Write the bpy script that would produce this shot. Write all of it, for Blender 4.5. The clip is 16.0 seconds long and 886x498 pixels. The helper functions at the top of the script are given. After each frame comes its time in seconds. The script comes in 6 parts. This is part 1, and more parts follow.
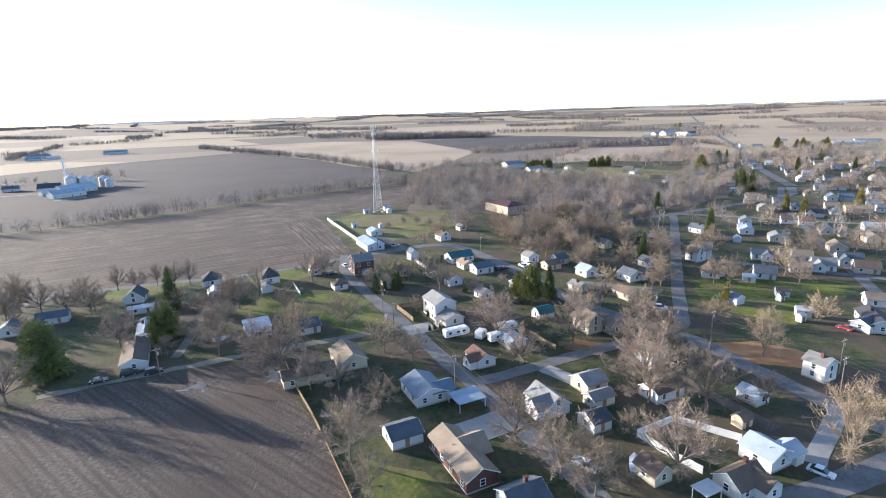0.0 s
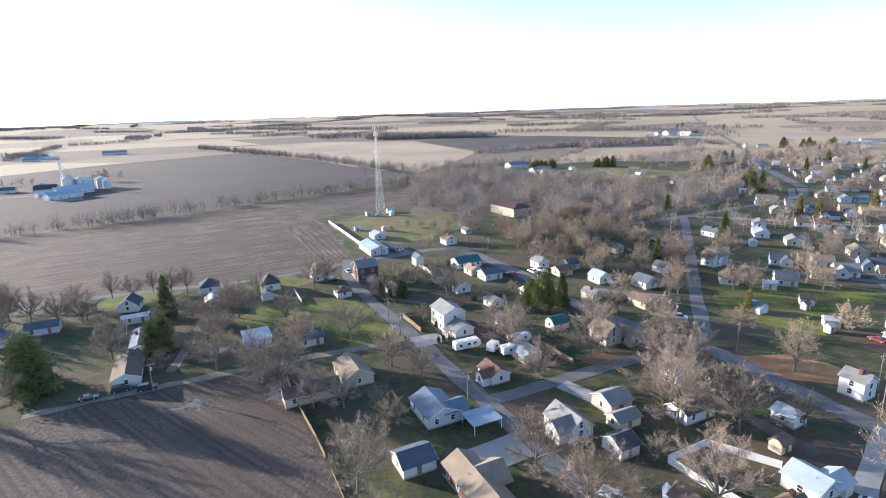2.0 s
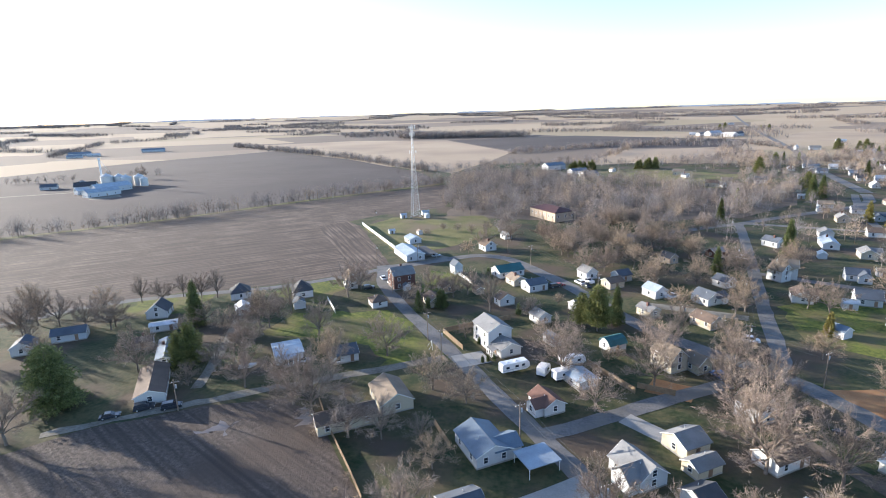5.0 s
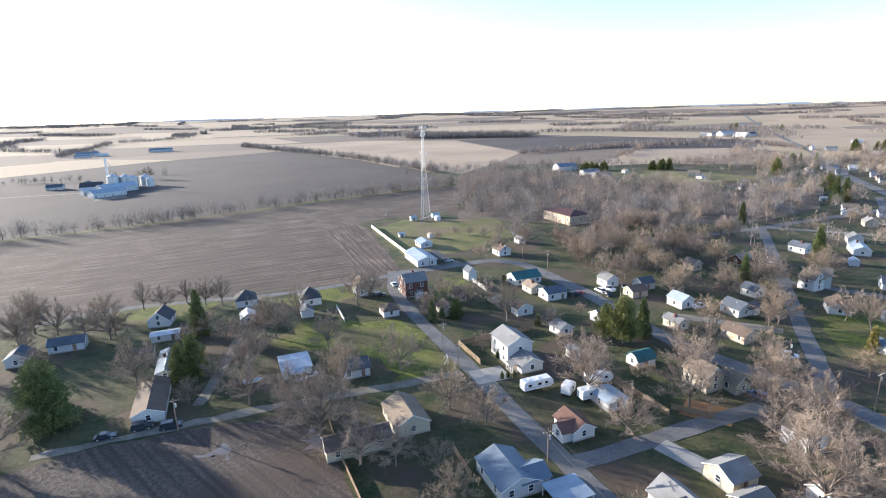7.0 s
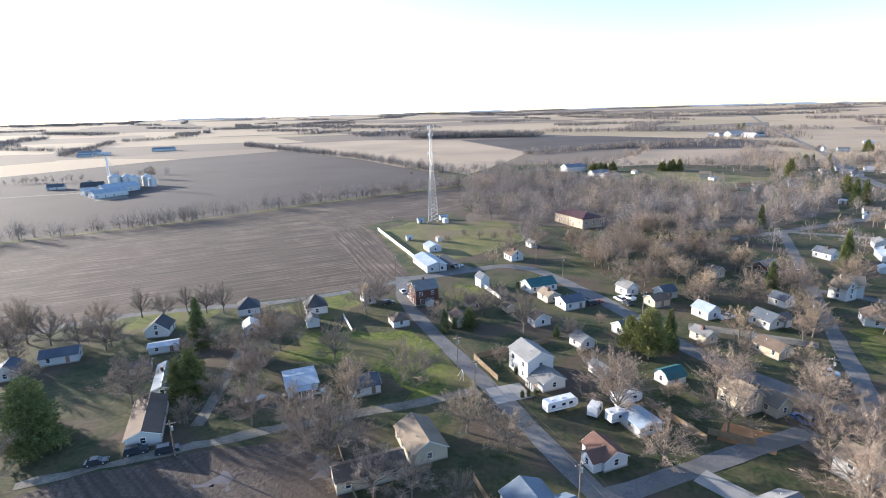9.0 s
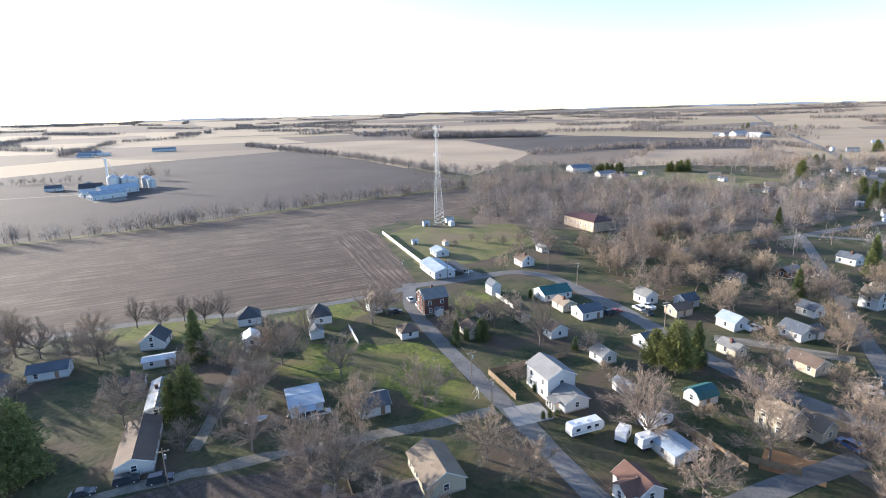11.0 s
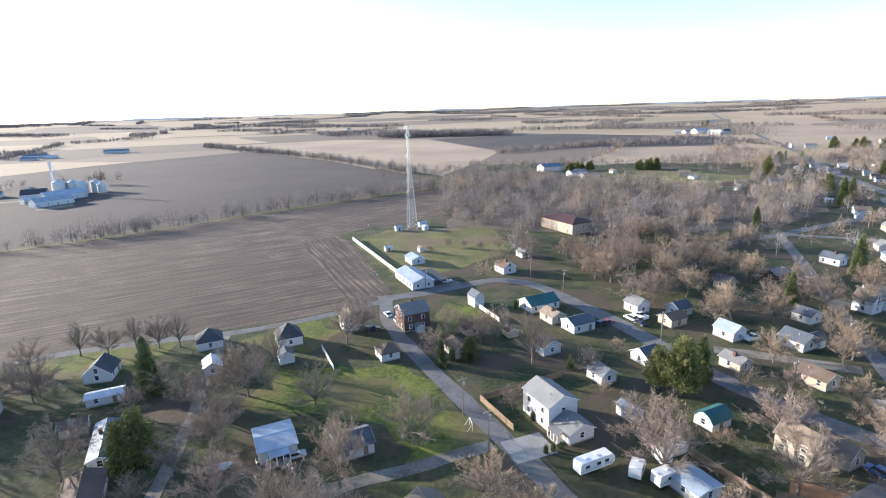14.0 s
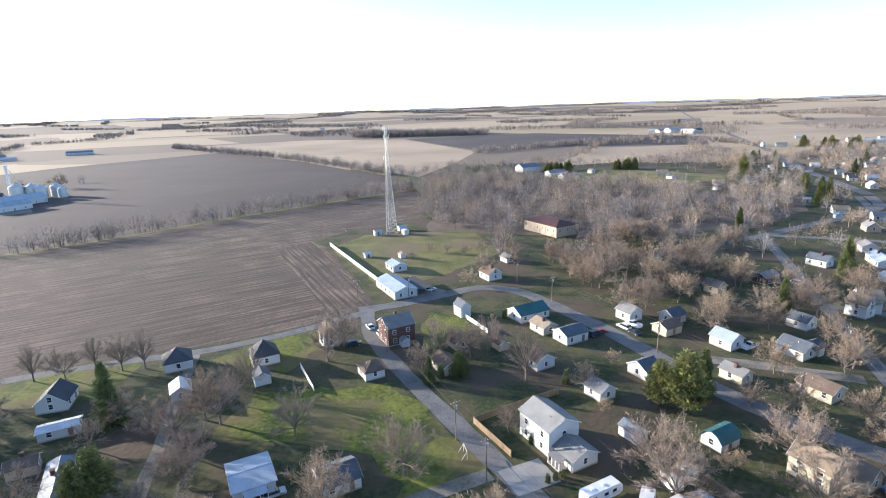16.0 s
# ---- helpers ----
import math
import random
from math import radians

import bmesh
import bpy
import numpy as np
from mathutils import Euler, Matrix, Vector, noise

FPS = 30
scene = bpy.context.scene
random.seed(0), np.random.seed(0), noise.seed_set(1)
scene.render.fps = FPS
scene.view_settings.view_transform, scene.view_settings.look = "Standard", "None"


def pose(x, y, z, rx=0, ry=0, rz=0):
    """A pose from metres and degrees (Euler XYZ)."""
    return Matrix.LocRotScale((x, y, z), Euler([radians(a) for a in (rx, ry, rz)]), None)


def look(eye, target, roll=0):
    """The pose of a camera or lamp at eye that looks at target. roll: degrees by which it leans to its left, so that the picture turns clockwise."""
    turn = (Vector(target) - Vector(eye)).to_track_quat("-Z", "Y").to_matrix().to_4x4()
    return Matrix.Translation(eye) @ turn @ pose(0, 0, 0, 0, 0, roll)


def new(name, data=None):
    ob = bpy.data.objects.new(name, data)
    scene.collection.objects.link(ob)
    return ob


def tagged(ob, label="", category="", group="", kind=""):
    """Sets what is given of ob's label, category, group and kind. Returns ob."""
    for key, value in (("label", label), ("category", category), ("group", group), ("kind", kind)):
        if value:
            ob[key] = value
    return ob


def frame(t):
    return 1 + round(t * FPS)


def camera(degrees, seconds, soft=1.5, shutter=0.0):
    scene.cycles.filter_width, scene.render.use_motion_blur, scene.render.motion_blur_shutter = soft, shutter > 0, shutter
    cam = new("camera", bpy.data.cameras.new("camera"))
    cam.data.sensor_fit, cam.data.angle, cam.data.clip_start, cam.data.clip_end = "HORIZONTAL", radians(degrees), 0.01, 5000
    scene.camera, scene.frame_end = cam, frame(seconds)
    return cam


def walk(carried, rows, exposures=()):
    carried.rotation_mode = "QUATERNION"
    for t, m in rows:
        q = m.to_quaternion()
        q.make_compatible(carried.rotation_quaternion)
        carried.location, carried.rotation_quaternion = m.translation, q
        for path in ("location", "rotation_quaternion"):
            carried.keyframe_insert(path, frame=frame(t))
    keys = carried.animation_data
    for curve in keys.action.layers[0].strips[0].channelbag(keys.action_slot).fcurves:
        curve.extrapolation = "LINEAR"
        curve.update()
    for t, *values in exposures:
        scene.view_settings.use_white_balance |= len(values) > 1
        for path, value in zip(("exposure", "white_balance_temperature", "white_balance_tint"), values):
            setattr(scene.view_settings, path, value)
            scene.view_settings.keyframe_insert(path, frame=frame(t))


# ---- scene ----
cam = camera(78.93, 16.0, soft=1.0)
PATH = [
    (0.0, (0.00, 0.00, 70.00), (0.00, 96.84, 45.06), -1.78),
    (0.5, (-0.71, 2.23, 70.03), (-0.69, 99.06, 45.06), -1.82),
    (1.0, (-1.43, 4.53, 70.08), (-1.38, 101.37, 45.12), -1.81),
    (1.5, (-2.14, 6.87, 70.11), (-2.13, 103.71, 45.15), -1.84),
    (2.0, (-2.87, 9.19, 70.13), (-2.87, 106.02, 45.16), -1.83),
    (2.5, (-3.64, 11.53, 70.15), (-3.66, 108.36, 45.19), -1.74),
    (3.0, (-4.37, 13.83, 70.19), (-4.40, 110.65, 45.19), -1.70),
    (3.5, (-5.12, 16.12, 70.22), (-5.18, 112.93, 45.16), -1.70),
    (4.0, (-5.94, 18.51, 70.24), (-8.11, 115.30, 45.20), -1.73),
    (6.5, (-10.14, 30.49, 70.20), (-16.59, 127.12, 45.27), -1.66),
    (7.0, (-11.04, 32.89, 70.20), (-17.67, 129.50, 45.24), -1.66),
    (7.5, (-12.03, 35.34, 70.22), (-18.86, 131.94, 45.28), -1.65),
    (8.0, (-13.05, 37.78, 70.23), (-19.99, 134.36, 45.25), -1.61),
    (8.5, (-14.08, 40.20, 70.25), (-21.15, 136.75, 45.21), -1.55),
    (9.0, (-15.09, 42.56, 70.27), (-22.21, 139.11, 45.23), -1.55),
    (9.5, (-16.05, 44.91, 70.26), (-23.29, 141.45, 45.22), -1.56),
    (10.0, (-17.02, 47.29, 70.25), (-24.41, 143.83, 45.22), -1.59),
    (12.5, (-21.64, 59.39, 70.33), (-27.81, 155.96, 45.14), -1.76),
    (13.0, (-22.54, 61.80, 70.40), (-27.73, 158.41, 45.12), -1.87),
    (13.5, (-23.40, 64.20, 70.52), (-27.07, 160.86, 45.15), -1.87),
    (14.0, (-24.27, 66.61, 70.66), (-25.36, 163.30, 45.18), -1.80),
    (14.5, (-25.08, 69.08, 70.81), (-25.30, 165.75, 45.25), -1.75),
    (15.0, (-25.79, 71.56, 70.96), (-23.66, 168.17, 45.23), -1.76),
    (15.5, (-26.48, 74.01, 71.10), (-23.55, 170.59, 45.35), -1.82),
    (16.0, (-27.16, 76.42, 71.23), (-23.77, 172.99, 45.51), -1.85),
]
walk(cam, [(t, look(eye, target, roll)) for t, eye, target, roll in PATH], [(0.0, 1.57, 5650, 13), (16.0, 1.57, 5650, 13)])

# ---------- world, sun ----------
SUN_AZ, SUN_EL = 155.5, 11.0
world = bpy.data.worlds.new("sky_world")
scene.world = world
world.use_nodes = True
_n = world.node_tree.nodes
sky = _n.new("ShaderNodeTexSky")
sky.sky_type = "NISHITA"
sky.sun_disc = False
sky.sun_elevation = radians(SUN_EL)
sky.sun_rotation = radians(90 - SUN_AZ)
sky.air_density, sky.dust_density, sky.ozone_density = 0.75, 0.5, 0.8
_n["Background"].inputs[1].default_value = 0.145
world.node_tree.links.new(sky.outputs[0], _n["Background"].inputs[0])
sun = new("sun", bpy.data.lights.new("sun", "SUN"))
sun.data.energy, sun.data.angle, sun.data.color = 5.0, radians(0.6), (1.0, 0.85, 0.63)
_a, _e = radians(SUN_AZ), radians(SUN_EL)
sun.matrix_world = look((math.cos(_a) * math.cos(_e) * 200, math.sin(_a) * math.cos(_e) * 200, math.sin(_e) * 200), (0, 0, 0))


# ---------- materials ----------
def srgb(h):
    v = [int(h[i:i + 2], 16) / 255 for i in (0, 2, 4)]
    return tuple(c / 12.92 if c <= 0.04045 else ((c + 0.055) / 1.055) ** 2.4 for c in v) + (1,)


def mat(name, a, b, scale=0.5, rough=0.85, fine=8.0, metal=0.0, bump=0.2, per_object=0.0, detail=6.0, c=None, cscale=0.05, contrast=0.5, relief=0.1, island=0.0):
    """A rough surface of two colours mixed by noise at two scales, with a third, c, in large blotches."""
    m = bpy.data.materials.new(name)
    m.use_nodes = True
    nt, N, L = m.node_tree, m.node_tree.nodes, m.node_tree.links
    bs = N["Principled BSDF"]
    bs.inputs["Roughness"].default_value, bs.inputs["Metallic"].default_value = rough, metal
    bs.inputs["Specular IOR Level"].default_value = 0.3
    co = N.new("ShaderNodeNewGeometry")
    n1, n2 = N.new("ShaderNodeTexNoise"), N.new("ShaderNodeTexNoise")
    n1.inputs["Scale"].default_value, n1.inputs["Detail"].default_value = scale, detail
    n2.inputs["Scale"].default_value, n2.inputs["Detail"].default_value = fine, 3.0
    for n in (n1, n2):
        L.new(co.outputs["Position"], n.inputs["Vector"])
    mixn = N.new("ShaderNodeMath")
    mixn.operation = "MULTIPLY_ADD"
    mixn.inputs[1].default_value, mixn.inputs[2].default_value = 0.45, 0.0
    L.new(n2.outputs[0], mixn.inputs[0])
    add = N.new("ShaderNodeMath")
    add.operation = "MULTIPLY_ADD"
    add.inputs[1].default_value = 0.7
    L.new(n1.outputs[0], add.inputs[0])
    L.new(mixn.outputs[0], add.inputs[2])
    ramp = N.new("ShaderNodeMapRange")
    ramp.inputs[1].default_value, ramp.inputs[2].default_value = 0.57 - 0.3 * contrast, 0.57 + 0.3 * contrast
    L.new(add.outputs[0], ramp.inputs[0])
    mx = N.new("ShaderNodeMix")
    mx.data_type = "RGBA"
    mx.inputs[6].default_value, mx.inputs[7].default_value = a, b
    L.new(ramp.outputs[0], mx.inputs[0])
    last = mx.outputs[2]
    if c:
        n3 = N.new("ShaderNodeTexNoise")
        n3.inputs["Scale"].default_value, n3.inputs["Detail"].default_value = cscale, 5.0
        L.new(co.outputs["Position"], n3.inputs["Vector"])
        r3 = N.new("ShaderNodeMapRange")
        r3.inputs[1].default_value, r3.inputs[2].default_value = 0.47, 0.62
        L.new(n3.outputs[0], r3.inputs[0])
        m3 = N.new("ShaderNodeMix")
        m3.data_type = "RGBA"
        m3.inputs[7].default_value = c
        L.new(r3.outputs[0], m3.inputs[0])
        L.new(last, m3.inputs[6])
        last = m3.outputs[2]
    if per_object:
        oi = N.new("ShaderNodeObjectInfo")
        mr = N.new("ShaderNodeMapRange")
        mr.inputs[3].default_value, mr.inputs[4].default_value = 1 - per_object, 1 + per_object
        L.new(oi.outputs["Random"], mr.inputs[0])
        hs = N.new("ShaderNodeHueSaturation")
        L.new(mr.outputs[0], hs.inputs["Value"])
        L.new(last, hs.inputs["Color"])
        last = hs.outputs[0]
    if island:
        gi = N.new("ShaderNodeNewGeometry")
        ir = N.new("ShaderNodeMapRange")
        ir.inputs[3].default_value, ir.inputs[4].default_value = 1 - island, 1 + island
        L.new(gi.outputs["Random Per Island"], ir.inputs[0])
        ih = N.new("ShaderNodeHueSaturation")
        L.new(ir.outputs[0], ih.inputs["Value"])
        L.new(last, ih.inputs["Color"])
        last = ih.outputs[0]
    L.new(last, bs.inputs["Base Color"])
    if bump:
        bp = N.new("ShaderNodeBump")
        bp.inputs["Strength"].default_value, bp.inputs["Distance"].default_value = min(bump, 1.0), relief
        L.new(add.outputs[0], bp.inputs["Height"])
        L.new(bp.outputs[0], bs.inputs["Normal"])
    return m


def rows_on(m, angle, pitch, amount=0.5, dark=(0.05, 0.04, 0.035, 1), wobble=0.6):
    """Adds crop rows to a material made by mat(): streaks along the direction angle, broken up, and furrows pitch metres apart."""
    N, L = m.node_tree.nodes, m.node_tree.links
    bs = N["Principled BSDF"]
    co = N.new("ShaderNodeNewGeometry")
    mp = N.new("ShaderNodeMapping")
    mp.vector_type = "TEXTURE"
    mp.inputs["Rotation"].default_value[2] = radians(angle)
    L.new(co.outputs["Position"], mp.inputs["Vector"])
    w = N.new("ShaderNodeTexWave")
    w.bands_direction = "Y"
    w.inputs["Scale"].default_value = 0.314 / pitch
    w.inputs["Distortion"].default_value = wobble
    w.inputs["Detail"].default_value = 3
    w.inputs["Detail Scale"].default_value = 0.4
    L.new(mp.outputs[0], w.inputs["Vector"])
    st = N.new("ShaderNodeMapping")
    st.inputs["Scale"].default_value = (0.03, 0.9 / pitch * 2, 0)
    L.new(mp.outputs[0], st.inputs["Vector"])
    n = N.new("ShaderNodeTexNoise")
    n.inputs["Scale"].default_value, n.inputs["Detail"].default_value = 1.0, 5.0
    L.new(st.outputs[0], n.inputs["Vector"])
    r = N.new("ShaderNodeMapRange")
    r.inputs[1].default_value, r.inputs[2].default_value = 0.42, 0.62
    L.new(n.outputs[0], r.inputs[0])
    mu = N.new("ShaderNodeMath")
    mu.operation = "MULTIPLY_ADD"
    mu.inputs[1].default_value = 0.35
    L.new(w.outputs[1], mu.inputs[0])
    L.new(r.outputs[0], mu.inputs[2])
    m2 = N.new("ShaderNodeMath")
    m2.operation = "MULTIPLY"
    m2.inputs[1].default_value = amount
    m2.use_clamp = True
    L.new(mu.outputs[0], m2.inputs[0])
    old = bs.inputs["Base Color"].links[0].from_socket
    mx = N.new("ShaderNodeMix")
    mx.data_type = "RGBA"
    mx.inputs[7].default_value = dark
    L.new(m2.outputs[0], mx.inputs[0])
    L.new(old, mx.inputs[6])
    L.new(mx.outputs[2], bs.inputs["Base Color"])
    return m


M = {}
M["town"] = mat("town_ground", (0.026, 0.041, 0.014, 1), (0.086, 0.080, 0.036, 1), 0.12, 0.95, 0.8, c=(0.090, 0.066, 0.046, 1), cscale=0.045, bump=0.8, contrast=0.34, relief=0.35)
M["lawn"] = mat("lawn_grass", (0.044, 0.066, 0.010, 1), (0.150, 0.160, 0.027, 1), 0.10, 0.95, 0.8, c=(0.130, 0.108, 0.046, 1), cscale=0.07, bump=0.8, contrast=0.36, relief=0.3)
M["stubble"] = rows_on(mat("stubble_field", (0.080, 0.058, 0.045, 1), (0.215, 0.158, 0.118, 1), 0.08, 0.95, 0.7, c=(0.120, 0.088, 0.068, 1), cscale=0.012, contrast=0.42, bump=0.8, relief=0.4), 27, 2.6, 0.95, (0.062, 0.045, 0.036, 1), 0.4)
M["headland"] = rows_on(mat("headland_stubble", (0.080, 0.058, 0.045, 1), (0.215, 0.158, 0.118, 1), 0.08, 0.95, 0.7, contrast=0.42, bump=0.8, relief=0.4), 115.5, 2.6, 0.95, (0.062, 0.045, 0.036, 1), 0.4)
M["dark_soil"] = rows_on(mat("dark_tilled_soil", (0.050, 0.039, 0.038, 1), (0.078, 0.062, 0.058, 1), 0.008, 0.95, 0.3, c=(0.082, 0.066, 0.061, 1), cscale=0.004), 20, 12.0, 0.4, (0.055, 0.042, 0.038, 1))
M["near_soil"] = rows_on(mat("near_tilled_soil", (0.052, 0.043, 0.038, 1), (0.165, 0.130, 0.105, 1), 1.1, 0.95, 3.4, c=(0.085, 0.063, 0.050, 1), cscale=0.03, bump=0.8, contrast=0.45, relief=0.28), -38, 2.0, 0.6, (0.05, 0.038, 0.032, 1), 1.6)
M["wet"] = mat("wet_soil", (0.10, 0.085, 0.08, 1), (0.16, 0.14, 0.13, 1), 0.3, 0.35, 2.0)
M["straw"] = mat("straw_field", (0.34, 0.252, 0.168, 1), (0.42, 0.32, 0.215, 1), 0.006, 0.95, 0.4, c=(0.30, 0.225, 0.16, 1), cscale=0.005)
M["meadow"] = mat("winter_meadow", (0.075, 0.088, 0.022, 1), (0.19, 0.165, 0.062, 1), 0.08, 0.95, 1.0, c=(0.165, 0.125, 0.07, 1), cscale=0.035)
M["litter"] = mat("leaf_litter", (0.080, 0.063, 0.050, 1), (0.185, 0.142, 0.105, 1), 0.1, 0.95, 2.0)
M["leaves"] = mat("fallen_leaves", (0.26, 0.125, 0.055, 1), (0.36, 0.20, 0.09, 1), 0.3, 0.95, 3.0)
M["asphalt"] = mat("worn_asphalt", (0.10, 0.10, 0.102, 1), (0.195, 0.188, 0.182, 1), 0.2, 0.9, 1.5, c=(0.15, 0.14, 0.125, 1), cscale=0.1)
M["gravel"] = mat("pale_gravel", (0.12, 0.108, 0.085, 1), (0.24, 0.22, 0.185, 1), 0.25, 0.95, 1.5)
M["concrete"] = mat("concrete", (0.25, 0.24, 0.225, 1), (0.34, 0.325, 0.30, 1), 0.2, 0.85, 3.0)


def siding(name, a, pitch=0.2):
    b = tuple(x * 0.86 for x in a[:3]) + (1,)
    return mat(name, a, b, 0.25, 0.7, 4.0, bump=0.1, per_object=0.06, contrast=0.9)


WALL = {
    "white": siding("white_siding", (0.54, 0.54, 0.535, 1)), "cream": siding("cream_siding", (0.49, 0.435, 0.33, 1)),
    "pale": siding("pale_grey_siding", (0.48, 0.50, 0.52, 1)), "tan": siding("tan_siding", (0.45, 0.36, 0.27, 1)),
    "grey": siding("grey_siding", (0.40, 0.42, 0.44, 1)), "brick": mat("red_brick", (0.088, 0.045, 0.037, 1), (0.135, 0.07, 0.055, 1), 1.5, 0.9, 9.0, bump=0.3),
}


def shingle(name, a, rough=0.85, metal=0.0, per=0.1):
    b = tuple(x * 0.72 for x in a[:3]) + (1,)
    return mat(name, a, b, 0.35, rough, 5.0, metal, 0.25, per)


ROOF = {
    "tan": shingle("tan_shingles", (0.27, 0.215, 0.16, 1)), "slate": shingle("slate_blue_shingles", (0.10, 0.115, 0.14, 1)),
    "blue": shingle("blue_grey_metal", (0.14, 0.182, 0.235, 1), 0.5, 0.0), "brown": shingle("brown_shingles", (0.15, 0.11, 0.085, 1)),
    "charcoal": shingle("charcoal_shingles", (0.07, 0.072, 0.08, 1)), "white": shingle("white_metal_roof", (0.55, 0.56, 0.58, 1), 0.45),
    "metal": shingle("pale_blue_metal_roof", (0.34, 0.40, 0.47, 1), 0.55, 0.0), "grey": shingle("grey_shingles", (0.22, 0.22, 0.22, 1)),
    "maroon": shingle("maroon_metal_roof", (0.10, 0.045, 0.04, 1), 0.6), "red": shingle("red_brown_shingles", (0.165, 0.092, 0.070, 1)), "teal": shingle("teal_green_roof", (0.04, 0.12, 0.125, 1), 0.6),
}
M["trim"] = mat("white_trim", (0.8, 0.8, 0.78, 1), (0.7, 0.7, 0.68, 1), 1.0, 0.6, 6.0, bump=0.05)
M["glass"] = bpy.data.materials.new("window_glass")
M["glass"].use_nodes = True
_g = M["glass"].node_tree.nodes["Principled BSDF"]
_g.inputs["Base Color"].default_value, _g.inputs["Roughness"].default_value = (0.03, 0.035, 0.045, 1), 0.08
M["door"] = mat("door_paint", (0.16, 0.10, 0.07, 1), (0.22, 0.15, 0.10, 1), 1.0, 0.6, 5.0, per_object=0.3)
M["bark"] = mat("grey_bark", (0.13, 0.105, 0.085, 1), (0.21, 0.175, 0.145, 1), 1.5, 0.95, 8.0, per_object=0.15)
M["twig"] = mat("bare_twigs", (0.185, 0.142, 0.112, 1), (0.35, 0.278, 0.22, 1), 0.4, 0.95, 3.0, bump=0, per_object=0.25, island=0.5)
M["pale_twig"] = mat("pale_bare_twigs", (0.275, 0.21, 0.145, 1), (0.45, 0.35, 0.245, 1), 0.4, 0.95, 3.0, bump=0, per_object=0.2, island=0.5)
M["wood_twig"] = mat("woodland_twigs", (0.20, 0.160, 0.134, 1), (0.38, 0.310, 0.258, 1), 0.06, 0.95, 0.4, bump=0, island=0.5)
M["wood_grey"] = mat("grey_woodland_twigs", (0.175, 0.155, 0.145, 1), (0.33, 0.295, 0.275, 1), 0.1, 0.95, 0.6, bump=0, island=0.5)
M["wood_tan"] = mat("tan_woodland_twigs", (0.25, 0.19, 0.135, 1), (0.42, 0.325, 0.235, 1), 0.1, 0.95, 0.6, bump=0, island=0.5)
M["wood_dark"] = mat("dark_woodland_twigs", (0.10, 0.085, 0.078, 1), (0.19, 0.162, 0.146, 1), 0.1, 0.95, 0.6, bump=0, island=0.5)
M["needle"] = mat("dark_needles", (0.072, 0.095, 0.034, 1), (0.19, 0.205, 0.075, 1), 0.6, 0.9, 3.0, bump=0, per_object=0.2, island=0.4)
M["pine"] = mat("pine_needles", (0.085, 0.102, 0.034, 1), (0.25, 0.245, 0.078, 1), 0.6, 0.9, 3.0, bump=0, per_object=0.1, island=0.4)
M["golden"] = mat("golden_foliage", (0.16, 0.15, 0.04, 1), (0.27, 0.22, 0.06, 1), 0.6, 0.9, 3.0, bump=0)
M["wood"] = mat("weathered_fence_wood", (0.19, 0.135, 0.085, 1), (0.29, 0.215, 0.14, 1), 0.6, 0.9, 5.0)
M["pole"] = mat("pole_timber", (0.16, 0.125, 0.10, 1), (0.24, 0.19, 0.15, 1), 1.0, 0.9, 6.0)
M["steel"] = mat("galvanised_steel", (0.42, 0.43, 0.44, 1), (0.55, 0.56, 0.57, 1), 1.0, 0.5, 4.0, 0.4)
M["wire"] = mat("dark_wire", (0.06, 0.06, 0.06, 1), (0.09, 0.09, 0.09, 1), 1.0, 0.6, 4.0, bump=0)
M["rubber"] = mat("tyre_rubber", (0.02, 0.02, 0.02, 1), (0.035, 0.035, 0.035, 1), 2.0, 0.9, 8.0, bump=0)


def paint(name, col, rough=0.3):
    m = mat(name, col, tuple(x * 0.9 for x in col[:3]) + (1,), 0.5, rough, 4.0, bump=0)
    m.node_tree.nodes["Principled BSDF"].inputs["Coat Weight"].default_value = 0.5
    return m


CAR = {"white": paint("white_car_paint", (0.75, 0.75, 0.76, 1)), "silver": paint("silver_car_paint", (0.45, 0.47, 0.50, 1)),
       "dark": paint("dark_car_paint", (0.03, 0.035, 0.045, 1)), "red": paint("red_car_paint", (0.30, 0.03, 0.03, 1)),
       "blue": paint("blue_car_paint", (0.06, 0.12, 0.28, 1))}


# ---------- mesh helpers ----------
def mesh(name, verts, faces, material, smooth=False):
    me = bpy.data.meshes.new(name)
    me.from_pydata([tuple(v) for v in verts], [], [tuple(f) for f in faces])
    me.materials.append(material)
    if smooth:
        me.polygons.foreach_set("use_smooth", [True] * len(me.polygons))
    me.update()
    return me


def part(name, me, parent, m=None, label=""):
    """A mesh (or mesh data already made) as one part under a thing or another part."""
    ob = new(name, me)
    ob.parent = parent
    if m is not None:
        ob.matrix_basis = m
    if label:
        ob["label"] = label
    return ob


def empty(name, m):
    ob = new(name)
    ob.empty_display_size = 0.2
    ob.matrix_basis = m
    return ob


def box(x0, y0, z0, x1, y1, z1):
    v = [(x0, y0, z0), (x1, y0, z0), (x1, y1, z0), (x0, y1, z0), (x0, y0, z1), (x1, y0, z1), (x1, y1, z1), (x0, y1, z1)]
    return v, [(0, 3, 2, 1), (4, 5, 6, 7), (0, 1, 5, 4), (1, 2, 6, 5), (2, 3, 7, 6), (3, 0, 4, 7)]


def join(*pieces):
    V, F = [], []
    for v, f in pieces:
        o = len(V)
        V += list(v)
        F += [tuple(i + o for i in q) for q in f]
    return V, F


